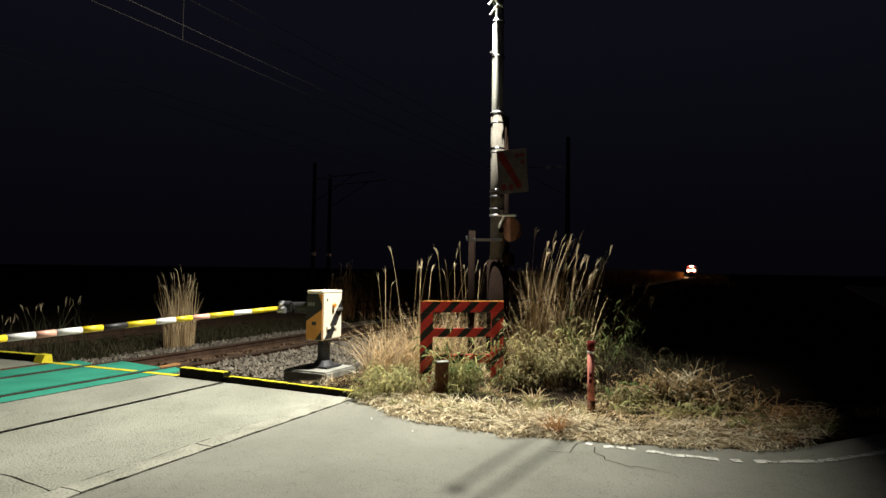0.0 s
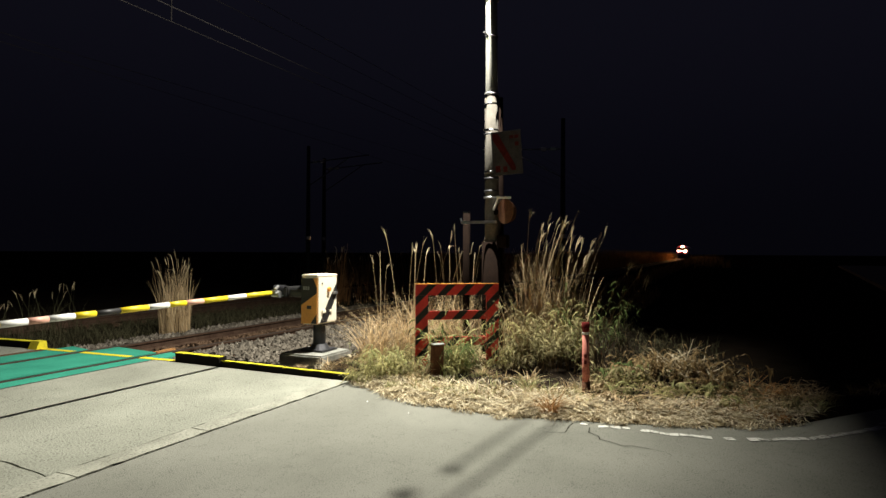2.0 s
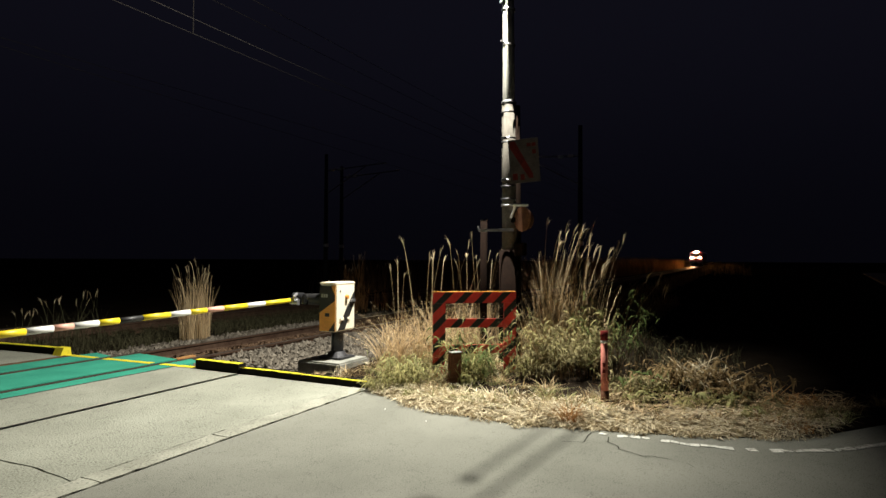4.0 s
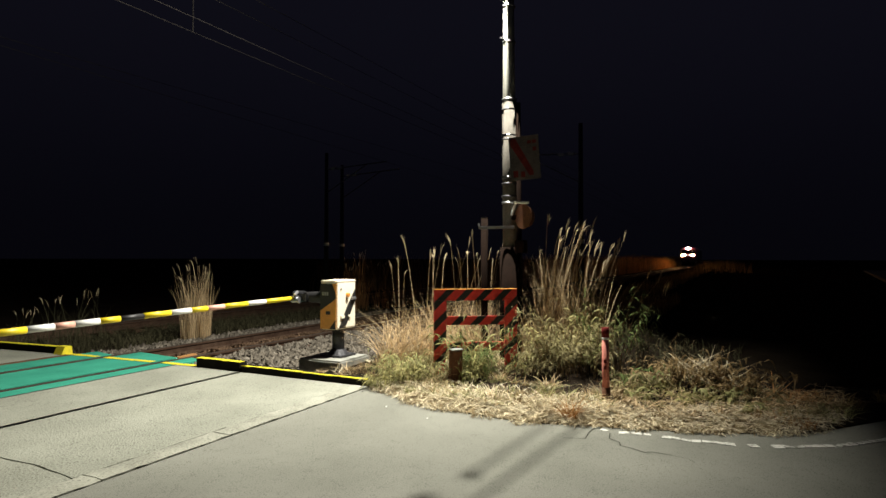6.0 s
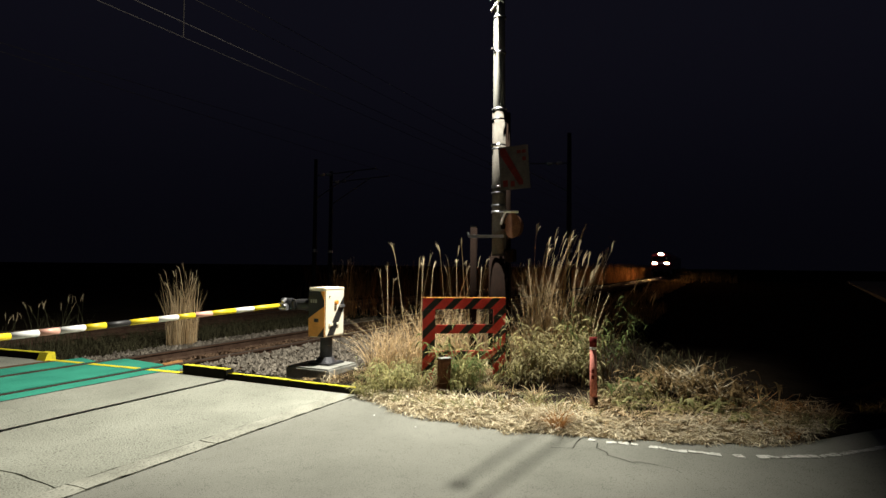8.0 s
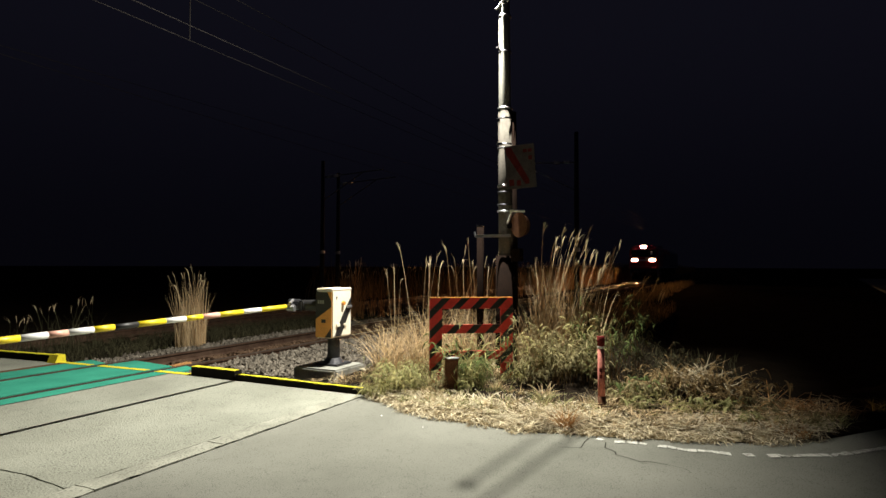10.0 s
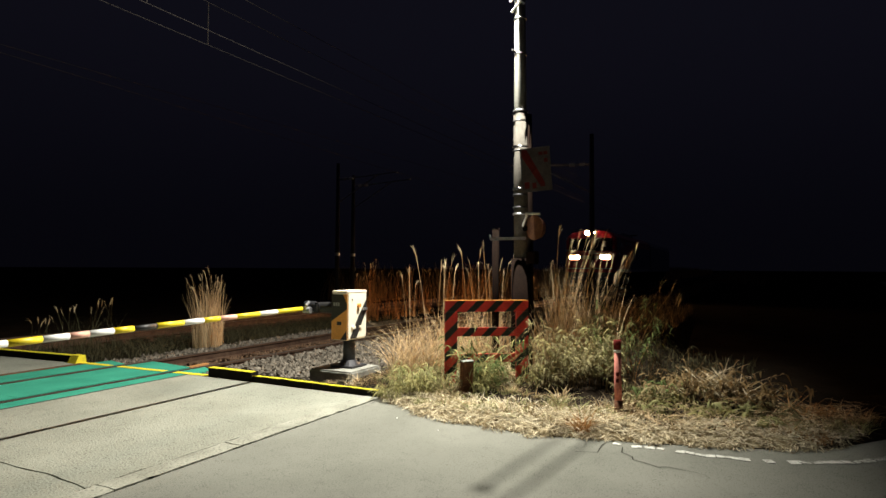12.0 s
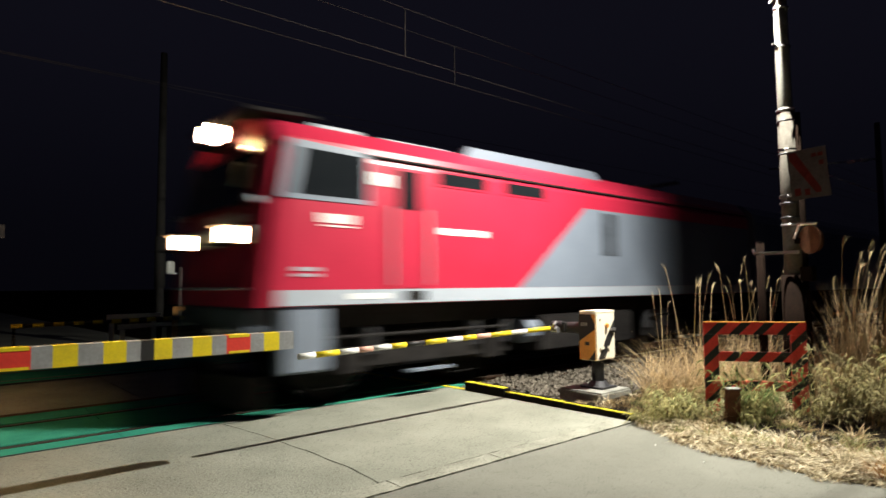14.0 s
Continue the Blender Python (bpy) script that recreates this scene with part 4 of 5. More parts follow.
# leafy weeds in front of the barricade, with dark gaps between the stems
for x, y, r, h, n, per, size, leaf in ((3.98, -3.6, 0.14, 0.22, 16, 9, 0.13, "leaf"), (4.15, -3.72, 0.17, 0.34, 20, 9, 0.14, "leaf"), (4.32, -3.6, 0.18, 0.4, 18, 9, 0.15, "olive"), (4.1, -3.95, 0.15, 0.34, 18, 10, 0.13, "leaf"),
                                       (4.3, -3.95, 0.16, 0.42, 16, 10, 0.14, "olive"), (4.2, -4.14, 0.13, 0.36, 14, 10, 0.13, "drab_leaf"), (4.02, -4.25, 0.10, 0.2, 10, 8, 0.11, "drab_leaf"), (4.38, -4.42, 0.13, 0.36, 14, 11, 0.12, "leaf"),
                                       (4.55, -4.5, 0.14, 0.44, 14, 11, 0.13, "green_leaf"), (4.62, -4.32, 0.10, 0.78, 8, 15, 0.16, "leaf"), (4.72, -4.44, 0.09, 0.72, 7, 14, 0.15, "green_leaf"), (4.9, -4.2, 0.16, 0.6, 12, 10, 0.15, "olive")):
    weed(on(x, y), r, h, n, per, size, "leafy pale green weeds in front of the barricade", leaf, n_blade=45, blade="straw" if leaf == "drab_leaf" else "olive")
# bamboo-like weeds beside the pole that shade the hollow behind the marker post
for x, y, r, h, n, per, size, leaf in ((4.95, -5.0, 0.15, 0.55, 12, 11, 0.11, "drab_leaf"), (5.05, -5.15, 0.18, 0.72, 15, 13, 0.12, "leaf"), (5.2, -5.02, 0.2, 0.85, 14, 12, 0.13, "drab_leaf"), (5.3, -5.3, 0.22, 0.85, 18, 13, 0.13, "leaf"), (5.0, -5.32, 0.13, 0.46, 12, 12, 0.11, "drab_leaf"), (5.35, -5.1, 0.2, 0.7, 16, 12, 0.12, "dry_brown"),
                                       (4.8, -5.12, 0.12, 0.36, 12, 10, 0.13, "drab_leaf"), (5.45, -5.5, 0.22, 0.9, 16, 13, 0.12, "leaf"), (5.2, -5.5, 0.14, 0.6, 12, 12, 0.11, "olive"), (4.72, -4.92, 0.10, 0.3, 10, 9, 0.12, "leaf")):
    weed(on(x, y), r, h, n, per, size, "leggy weeds with long drooping leaves beside the pole", leaf, lean=(0.1, 0.6))
for x, y in ((4.98, -5.42), (5.12, -5.62), (4.86, -5.3)):
    weed(on(x, y), 0.13, 0.72, 16, 13, 0.13, "leaning weeds that overhang the dark hollow", "drab_leaf", lean=(0.2, 0.8), low=0.5)
bush = thing("bush", on(5.55, -5.75), 0, "green leafy bush at the verge's top", "bush")
leafy_stems(bush, 30, 0.3, 1.1, 18, 0.13, "green_leaf", lean=(0.05, 0.45), label="narrow green leaves", low=0.45)
# bushes on the back slope, their shade put into the leaf colour
for x, y, r, h, leaf in ((6.1, -5.95, 0.26, 0.85, "unlit_weed"), (6.5, -6.2, 0.3, 0.75, "unlit_weed"), (7.2, -6.5, 0.3, 0.55, "unlit_weed")):
    b2 = thing("bush", on(x, y), 0, "withered bush on the bank's back slope, darkened as unlit", "bush", "withered bushes")
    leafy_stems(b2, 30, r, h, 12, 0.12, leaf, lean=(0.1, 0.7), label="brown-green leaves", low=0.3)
# the mound of dead plants farther along the road: dark weeds first, then a tangle of pale stalks
for x, y, r, h, n, leaf in ((4.62, -6.12, 0.16, 0.34, 14, "drab_leaf"), (4.85, -6.2, 0.16, 0.32, 14, "green_leaf"), (4.9, -6.42, 0.15, 0.32, 14, "dry_brown"), (5.1, -6.5, 0.16, 0.36, 12, "dry_brown"), (4.55, -6.45, 0.14, 0.2, 14, "leaf"), (4.42, -6.22, 0.09, 0.18, 10, "olive"),
                            (4.45, -6.75, 0.15, 0.16, 16, "leaf"), (4.62, -6.98, 0.17, 0.2, 16, "olive"), (4.4, -7.15, 0.15, 0.14, 16, "olive"), (4.7, -7.3, 0.17, 0.18, 14, "drab_leaf"), (4.95, -7.15, 0.2, 0.3, 14, "dry_brown"), (4.55, -7.55, 0.18, 0.14, 14, "drab_leaf")):
    weed(on(x, y), r, h, n, 9, 0.12, "tangled weeds with withered leaves on the verge", leaf, lean=(0.4, 1.6), n_blade=12, blade="straw", slim=(0.12, 0.2))
for x, y, r, h, n in ((4.84, -6.64, 0.13, 0.38, 50), (4.95, -6.76, 0.13, 0.46, 60), (5.0, -6.9, 0.14, 0.36, 40), (4.75, -6.82, 0.13, 0.26, 40), (4.85, -7.08, 0.16, 0.24, 34), (4.65, -7.35, 0.2, 0.14, 40), (4.85, -7.6, 0.22, 0.13, 36)):
    t = thing("weed_clump", on(x, y), 0, "tangle of pale dead stalks on the dark mound", "weeds", "roadside weeds")
    b = disc(n, 0, 0, r, r)
    b[:, 2] += rng.uniform(0, h * 0.5, n)
    ln = rng.uniform(0.1, 0.3, n)
    a = rng.uniform(0, 6.28, n)
    v, f, _ = blades(b, ln * rng.uniform(0.1, 0.8, n), a, np.zeros(n), rng.uniform(0.005, 0.011, n), 5, 0.5, np.stack([np.cos(a) * ln, np.sin(a) * ln, -ln * rng.uniform(0, 0.25, n)], 1))
    tagged(raw("stalkwork", v.tolist(), f.tolist(), "pale_straw" if y > -7.2 else "rust_lit_grass", t, "bent dead stalks"), kind="stuff")
    leafy_stems(t, 12, r, h, 9, 0.12, "dry_brown", "straw", (0.3, 1.4), "withered brown leaves", slim=(0.12, 0.2))
# tufts at the road's edge
for x, y, r, h, m in ((3.56, -5.76, 0.07, 0.25, "rust_lit_grass"), (4.2, -6.12, 0.1, 0.16, "dry_brown"), (4.55, -6.05, 0.12, 0.2, "dry_brown"), (4.28, -7.3, 0.14, 0.13, "rust_lit_grass"), (4.2, -7.55, 0.13, 0.12, "rust_lit_grass"), (5.0, -7.7, 0.16, 0.16, "rust_lit_grass"), (3.8, -4.05, 0.09, 0.12, "olive"), (4.05, -3.38, 0.08, 0.14, "olive"), (4.12, -2.95, 0.05, 0.12, "straw"), (4.16, -2.6, 0.05, 0.1, "straw")):
    t = thing("grass_tuft", on(x, y), 0, "rust-coloured tuft of dry grass at the road's edge" if m == "rust_lit_grass" else "small bent tuft of grass at the kerb or road's edge", "grass tuft", "grass tufts")
    grass("foliage", m, disc(110, 0, 0, r, r), h * 0.5, h * 1.1, (0.5, 1.6), (0.004, 0.009), t)


def lying(name, n, area, inside, length, width, material, label, lift=0.02):
    """Loose blades lying about at all angles, some propped on others."""
    b = scatter(n, *area, lambda x, y: verge_z(x, y) + 0.006 + abs(rng.normal(0.0, lift)), inside)
    near = np.clip([0.4 + 3.0 * (x - edge_x(y)) for x, y in b[:, :2]], 0.35, 1.0)
    ln = rng.uniform(*length, n) * near
    a = rng.uniform(0, 6.28, n)
    v, f, _ = blades(b, ln * rng.uniform(0.02, 0.38, n) * near, a + rng.normal(0, 0.8, n), rng.uniform(0, 0.9, n), rng.uniform(*width, n), 5, 0.4, np.stack([np.cos(a) * ln, np.sin(a) * ln, -0.01 - 0.02 * rng.uniform(0, 1, n)], 1))
    tagged(raw(name, v.tolist(), f.tolist(), material), label, "straw", kind="stuff")


def litter():
    """Cut straw lying on the verge's margin, and short turf behind it."""
    def band(x, y):
        e = x - edge_x(y)
        return -0.07 + 0.12 * noise.noise((x * 4, y * 4, 1)) < e < 0.55 + 0.35 * noise.noise((x * 1.5, y * 1.5, 3)) and -7.9 + 0.5 * noise.noise((x * 2, 7, 2)) < y < -3.45

    def patch(x, y):
        return band(x, y) and noise.noise((x * 5, y * 5, 9)) > 0.0

    area = (3.2, 6.4, -8.6, -3.45)
    lying("cut_straw", 6200, area, band, (0.05, 0.17), (0.005, 0.012), "pale_straw", "pale cut straw littering the road's edge")
    lying("cut_straw", 3000, area, patch, (0.06, 0.2), (0.006, 0.014), "pale_straw", "heaped pale straw on the verge", 0.03)
    lying("cut_straw", 2600, area, band, (0.06, 0.22), (0.006, 0.013), "dry_brown", "brown rotten straw between the pale blades", 0.012)
    lying("cut_straw", 1100, (3.5, 6.4, -8.0, -5.9), lambda x, y: 0.25 < x - edge_x(y) < 1.0 + 0.3 * noise.noise((x * 3, y * 3, 5)), (0.07, 0.24), (0.006, 0.012), "straw", "loose straw strewn over the mound", 0.05)

    def behind(x, y):
        e = x - edge_x(y)
        return 0.22 + 0.2 * noise.noise((x * 3, y * 3, 6)) < e < (0.6 if y < -5.9 else 2.6) and math.hypot((x - 4.95) / 0.55, (y + 5.55) / 0.45) > 1

    for material, m, h, lab in (("straw", 90, 0.15, "tufts of matted dry grass on the verge"), ("olive", 120, 0.15, "olive green grass tufts among the dry turf"), ("dry_brown", 110, 0.14, "brown dead grass tufts on the verge"), ("pale_straw", 60, 0.13, "pale bent straw tufts on the verge")):
        centre = scatter(m, 3.6, 7.0, -8.8, -2.8, lambda x, y: verge_z(x, y) - 0.01, behind)
        k = 20
        b = np.repeat(centre, k, 0)
        off = rng.normal(0, 0.035, (m * k, 2))
        b[:, :2] += off
        tall = np.repeat(rng.uniform(0.5, 1.2, m), k) * h * rng.uniform(0.5, 1.2, m * k)
        v, f, _ = blades(b, tall, np.arctan2(off[:, 1], off[:, 0]) + rng.normal(0, 0.5, m * k), rng.uniform(0.3, 2.2, m * k), rng.uniform(0.007, 0.015, m * k), 5)
        tagged(raw("turf", v.tolist(), f.tolist(), material), lab, "grass", kind="stuff")
    # weeds outside the lamp's reach, darkened by colour
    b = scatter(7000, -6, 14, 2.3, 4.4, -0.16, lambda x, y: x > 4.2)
    ob, _ = grass("turf", "unlit_weed", b, 0.05, 0.32, (0.2, 1.2), (0.006, 0.012))
    tagged(ob, "low weeds beyond the track, darkened as unlit", "grass", kind="stuff")
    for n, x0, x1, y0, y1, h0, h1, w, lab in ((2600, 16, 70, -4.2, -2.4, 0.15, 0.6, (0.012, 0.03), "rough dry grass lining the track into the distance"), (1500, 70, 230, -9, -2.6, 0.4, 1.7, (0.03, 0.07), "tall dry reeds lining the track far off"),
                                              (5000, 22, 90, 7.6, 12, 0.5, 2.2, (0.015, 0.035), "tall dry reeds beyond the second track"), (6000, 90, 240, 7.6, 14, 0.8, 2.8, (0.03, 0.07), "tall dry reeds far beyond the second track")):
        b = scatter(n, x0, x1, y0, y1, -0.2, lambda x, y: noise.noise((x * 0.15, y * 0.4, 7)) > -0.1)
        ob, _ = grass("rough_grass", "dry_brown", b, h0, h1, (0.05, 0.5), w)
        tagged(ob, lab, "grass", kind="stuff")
    # reeds whose reddish colour carries some of the headlights' warm light
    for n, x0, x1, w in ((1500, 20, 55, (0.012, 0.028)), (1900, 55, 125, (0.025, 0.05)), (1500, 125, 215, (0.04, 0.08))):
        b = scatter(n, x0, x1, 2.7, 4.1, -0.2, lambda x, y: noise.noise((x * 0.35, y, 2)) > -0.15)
        ob, _ = grass("rough_grass", "rust_lit_grass", b, 0.7, 2.1, (0.02, 0.3), w)
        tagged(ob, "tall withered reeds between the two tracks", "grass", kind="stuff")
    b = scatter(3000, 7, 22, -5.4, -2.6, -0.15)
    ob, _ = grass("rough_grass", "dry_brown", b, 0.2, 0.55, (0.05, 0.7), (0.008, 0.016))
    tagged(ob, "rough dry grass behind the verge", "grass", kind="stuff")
    # the back slope's darkness is in these weeds' colour
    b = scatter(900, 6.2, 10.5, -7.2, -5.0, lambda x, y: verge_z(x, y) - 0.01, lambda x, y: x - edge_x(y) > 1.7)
    ob, _ = grass("rough_grass", "unlit_weed", b, 0.08, 0.3, (0.2, 1.2), (0.009, 0.018))
    tagged(ob, "low weeds on the bank's back slope, darkened as unlit", "grass", kind="stuff")


litter()


# ---- railway equipment in the distance ----
def mast(x, y, h, side, arm_z):
    m = thing("catenary_mast", (x, y, -0.2), 0, "concrete catenary mast beside the track, darkened as unlit", "mast", "catenary masts")
    # mast shaft in concrete darkened to look unlit
    part("shaft", tube((0, 0, 0), (0, 0, h), 0.10, 0.07, 16), "unlit_pole", m, smooth=True)
    part("bracket", tube((0, 0, arm_z), (0, side * 2.97, arm_z + 0.15), 0.028, seg=10), "steel", m)
    part("brace", tube((0, 0, arm_z - 1.0), (0, side * 2.0, arm_z + 0.08), 0.022, seg=10), "steel", m)
    for k in (0.25, 0.6):
        part("insulator", tube((0, side * k, arm_z + 0.02), (0, side * (k + 0.18), arm_z + 0.03), 0.06, seg=10), "white", m, "white insulator")
    part("clamp_band", tube((0, 0, 2.15), (0, 0, 2.28), 0.112, seg=16), "steel", m)
    return m


mast(18.9, -2.35, 6.3, 1, 5.25)
mast(19.0, 8.5, 6.1, -1, 5.4)
mast(20.4, 8.7, 5.8, -1, 5.3)


def wire(points, r, label):
    bm = bmesh.new()
    for a, b in zip(points, points[1:]):
        tube(a, b, r, seg=6, bm=bm)
    return tagged(part("overhead_wire", bm, "wire"), label, "wire", "overhead wires")


wire([(-40, 0.60, 5.0), (120, 0.60, 5.0)], 0.005, "contact wire above the near track")
wire([(-40, 0.12, 5.0), (120, 0.12, 5.0)], 0.005, "second contact wire above the near track")
wire([(-40, 0.60, 5.67), (5, 0.60, 5.69), (30, 0.60, 5.8), (120, 0.60, 5.8)], 0.005, "messenger wire above the near track")
wire([(-40, 0.12, 5.76), (5, 0.12, 5.76), (30, 0.12, 5.9), (120, 0.12, 5.9)], 0.005, "second messenger wire above the near track")
wire([(-40, 5.6, 5.66), (1, 5.6, 5.575), (4, 5.6, 5.525), (30, 5.6, 5.2), (120, 5.6, 5.2)], 0.005, "contact wire above the second track")
wire([(-40, 5.6, 5.45), (1.9, 5.6, 5.615), (3.5, 5.6, 5.656), (30, 5.6, 6.1), (120, 5.6, 6.1)], 0.005, "messenger wire above the second track")
for x, y, a, b in ((5.05, 0.60, 5.0, 5.69), (3.6, 0.12, 5.0, 5.76), (0.05, 0.60, 5.0, 5.68), (-1.4, 0.12, 5.0, 5.76)):
    tagged(part("wire_hanger", tube((x, y, a), (x, y, b), 0.008, seg=6), "wire"), "thin hanger between the overhead wires", "wire hanger", "wire hangers")


# ---- the far side of the crossing ----
def build_far_side():
    f = thing("barricade", (2.75, 8.45, 0), 0, "orange steel barricade frame beyond the tracks", "barricade")
    for x in (0, 0.72):
        part("leg", box((x, -0.03, 0), (x + 0.13, 0.03, 1.03), 0.006), "orange", f)
    for z in (0.93, 0.36):
        part("rail", box((0.132, -0.025, z), (0.718, 0.025, z + 0.1), 0.006), "orange", f)
    for dy, x0, z in ((8.3, 1.28, 0.84), (8.05, 1.45, 0.62)):
        g = thing("guard_rail", (0, dy, 0), 0, "white painted steel guard rail at the roadside", "guard rail", "white guard rails")
        part("beam", plate([(x0, z - 0.07), (x0 + 1.15, z - 0.02), (x0 + 1.15, z + 0.06), (x0, z + 0.05)], -0.02, 0.02), "white", g)
        part("post", box((x0 + 0.05, -0.03, -0.05), (x0 + 0.15, 0.03, z - 0.075), 0.006), "white", g)
        part("post", box((x0 + 0.95, -0.03, -0.05), (x0 + 1.05, 0.03, z - 0.055), 0.006), "white", g)
    g = thing("gate_machine", (4.45, 8.2, 0), 0, "yellow and black gate machine on the far side", "gate machine", "crossing gate machines")
    part("post", tube((0, 0, -0.1), (0, 0, 0.5), 0.09, seg=14), "dark_steel", g)
    part("body", tube((0, -0.16, 0.70), (0, 0.16, 0.70), 0.25, 0.22, 18), "black", g, "round dark drive head")
    part("lid", box((-0.27, -0.12, 0.86), (0.05, 0.12, 1.0), 0.04), "dark_steel", g, "dark motor cover")
    for c, r, tilt in (((0.02, 0.88), 0.20, 6), ((0.05, 0.72), 0.24, -8), ((-0.06, 0.55), 0.19, -14)):
        bm = box((-r, -0.175, -0.05), (r, 0.175, 0.05), 0.015)
        bmesh.ops.transform(bm, matrix=Matrix.Translation((c[0], 0, c[1])) @ Matrix.Rotation(radians(tilt), 4, "Y"), verts=bm.verts)
        part("yellow_band", bm, "yellow", g, "yellow band")
    part("balance_arm", box((0.2, -0.02, 0.78), (0.85, 0.02, 0.83), 0.006), "yellow", g, "yellow balance arm")
    part("weight", box((0.78, -0.04, 0.66), (0.92, 0.04, 1.05), 0.02), "yellow", g, "yellow weight")
    gate_arm(g, "thin black and yellow gate arm across the far lane", (4.25, 8.2, 0.78), (-0.5, 8.2, 0.72), [("yellow_tape", 0.2), ("black", 0.17)] * 13, 0.045)
    pst = thing("gate_support", (-0.45, 8.2, 0), 0, "slim steel rest under the far gate arm", "support")
    part("post", tube((0, 0, -0.1), (0, 0, 0.68), 0.03, seg=12), "dark_steel", pst)
    p = thing("utility_pole", (2.5, 8.7, -0.1), 0, "concrete pole with a pale speaker box, darkened as unlit", "utility pole")
    # shaft and sleeve take the darkened colour, as if no light reached them
    part("shaft", tube((0, 0, 0), (0, 0, 7.5), 0.11, 0.08, 18), "unlit_pole", p, smooth=True)
    part("sleeve", tube((0, 0, 1.6), (0, 0, 2.85), 0.125, 0.12, 18), "unlit_pole", p, "grey sleeve, darkened as unlit", smooth=True)
    part("speaker", box((0.12, -0.14, 1.95), (0.32, 0.06, 2.25), 0.03), "white", p, "pale speaker box")
    part("bracket", box((0.1, -0.02, 1.93), (0.5, 0.02, 1.97), 0.004), "steel", p)
    q = thing("steel_post", (2.97, 8.6, -0.1), 0, "dim grey steel post beside the far pole", "post")
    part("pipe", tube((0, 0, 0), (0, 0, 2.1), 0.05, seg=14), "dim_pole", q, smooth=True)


build_far_side()


def build_bits():
    t = thing("timber_block", (4.75, 0.35, -0.135), 8, "worn brown timber block lying between the rails", "timber")
    part("block", box((-0.2, -0.05, 0), (0.2, 0.05, 0.10), 0.012), "rust_lit_grass", t)
    s = thing("crossing_mast", (-1.2, 9.3, -0.1), 0, "dim steel mast with a pale plate", "mast")
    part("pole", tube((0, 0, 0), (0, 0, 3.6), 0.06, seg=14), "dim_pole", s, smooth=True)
    # the same darkened white for the dim far plate
    part("plate", box((0.05, -0.03, 2.72), (0.62, -0.01, 3.02), 0.004), "shaded_white", s, "pale plate")
    for x, y, z, w in ((4.25, -1.0, 0.0, 0.03), (2.1, 0.55, 0.003, 0.03), (3.1, -4.6, 0.0, 0.012), (3.3, -4.05, 0.0, 0.015)):
        p = thing("litter", (x, y, z), 30, "small pale scrap lying on the ground", "litter", "scraps")
        part("scrap", box((-w, -w * 0.4, 0), (w, w * 0.4, 0.004)), "white", p)


build_bits()


# ---- the locomotive ----
def section(x_of, half, top, x_shift):
    pts = [(-half, 1.26), (-half, 3.02), (-half * 0.955, 3.22), (-half * 0.80, 3.44), (-half * 0.45, 3.54), (0, 3.56)]
    pts += [(-y, z) for y, z in pts[-2::-1]]
    return [(x_of(z) + x_shift, y, z) for y, z in pts]


def nose(z):
    """The cab front leans back above the lamps' level."""
    return 0.0 if z < 2.3 else (z - 2.3) * 0.24


def body_shell(length, cab):
    bm = bmesh.new()
    secs = []
    if cab:
        secs.append(section(nose, 1.22, 3.56, 0.0))
        secs.append(section(nose, 1.36, 3.56, 0.10))
        secs.append(section(nose, 1.40, 3.56, 0.26))
    else:
        secs.append(section(lambda z: 0, 1.40, 3.56, 0.0))
    secs.append(section(lambda z: 0, 1.40, 3.56, 0.9))
    secs.append(section(lambda z: 0, 1.40, 3.56, length))
    rows = [[bm.verts.new(p) for p in s] for s in secs]
    n = len(rows[0])
    for a, b in zip(rows, rows[1:]):
        for i in range(n - 1):
            bm.faces.new((a[i], a[i + 1], b[i + 1], b[i]))
        bm.faces.new((a[n - 1], a[0], b[0], b[n - 1]))
    bm.faces.new(rows[0])
    bm.faces.new(rows[-1][::-1])
    bmesh.ops.recalc_face_normals(bm, faces=bm.faces)
    return bm


def slab_on_front(y0, y1, z0, z1, proud, thick=0.02):
    """A plate that follows the cab front's lean."""
    bm = bmesh.new()
    vs = []
    for dx in (-proud, -proud + thick):
        for y, z in ((y0, z0), (y1, z0), (y1, z1), (y0, z1)):
            vs.append(bm.verts.new((nose(z) + dx, y, z)))
    for q in ((0, 1, 2, 3), (7, 6, 5, 4), (0, 4, 5, 1), (1, 5, 6, 2), (2, 6, 7, 3), (3, 7, 4, 0)):
        bm.faces.new([vs[i] for i in q])
    bmesh.ops.recalc_face_normals(bm, faces=bm.faces)
    return bm


def ring(x, y, z, outer, inner, seg=24, thick=0.006):
    """A flat annulus with some thickness, facing along x."""
    bm = bmesh.new()
    rows = []
    for dx, r in ((0, inner), (0, outer), (thick, outer), (thick, inner)):
        rows.append([bm.verts.new((x + dx, y + r * math.cos(2 * math.pi * i / seg), z + r * math.sin(2 * math.pi * i / seg))) for i in range(seg)])
    for a, b in zip(rows, rows[1:] + rows[:1]):
        for i in range(seg):
            bm.faces.new((a[i], a[(i + 1) % seg], b[(i + 1) % seg], b[i]))
    bmesh.ops.recalc_face_normals(bm, faces=bm.faces)
    return bm


def barrel(x0, x1, y, z, outer, inner):
    return ring(x0 + 0.004, y, z, outer, inner, thick=x1 - x0)


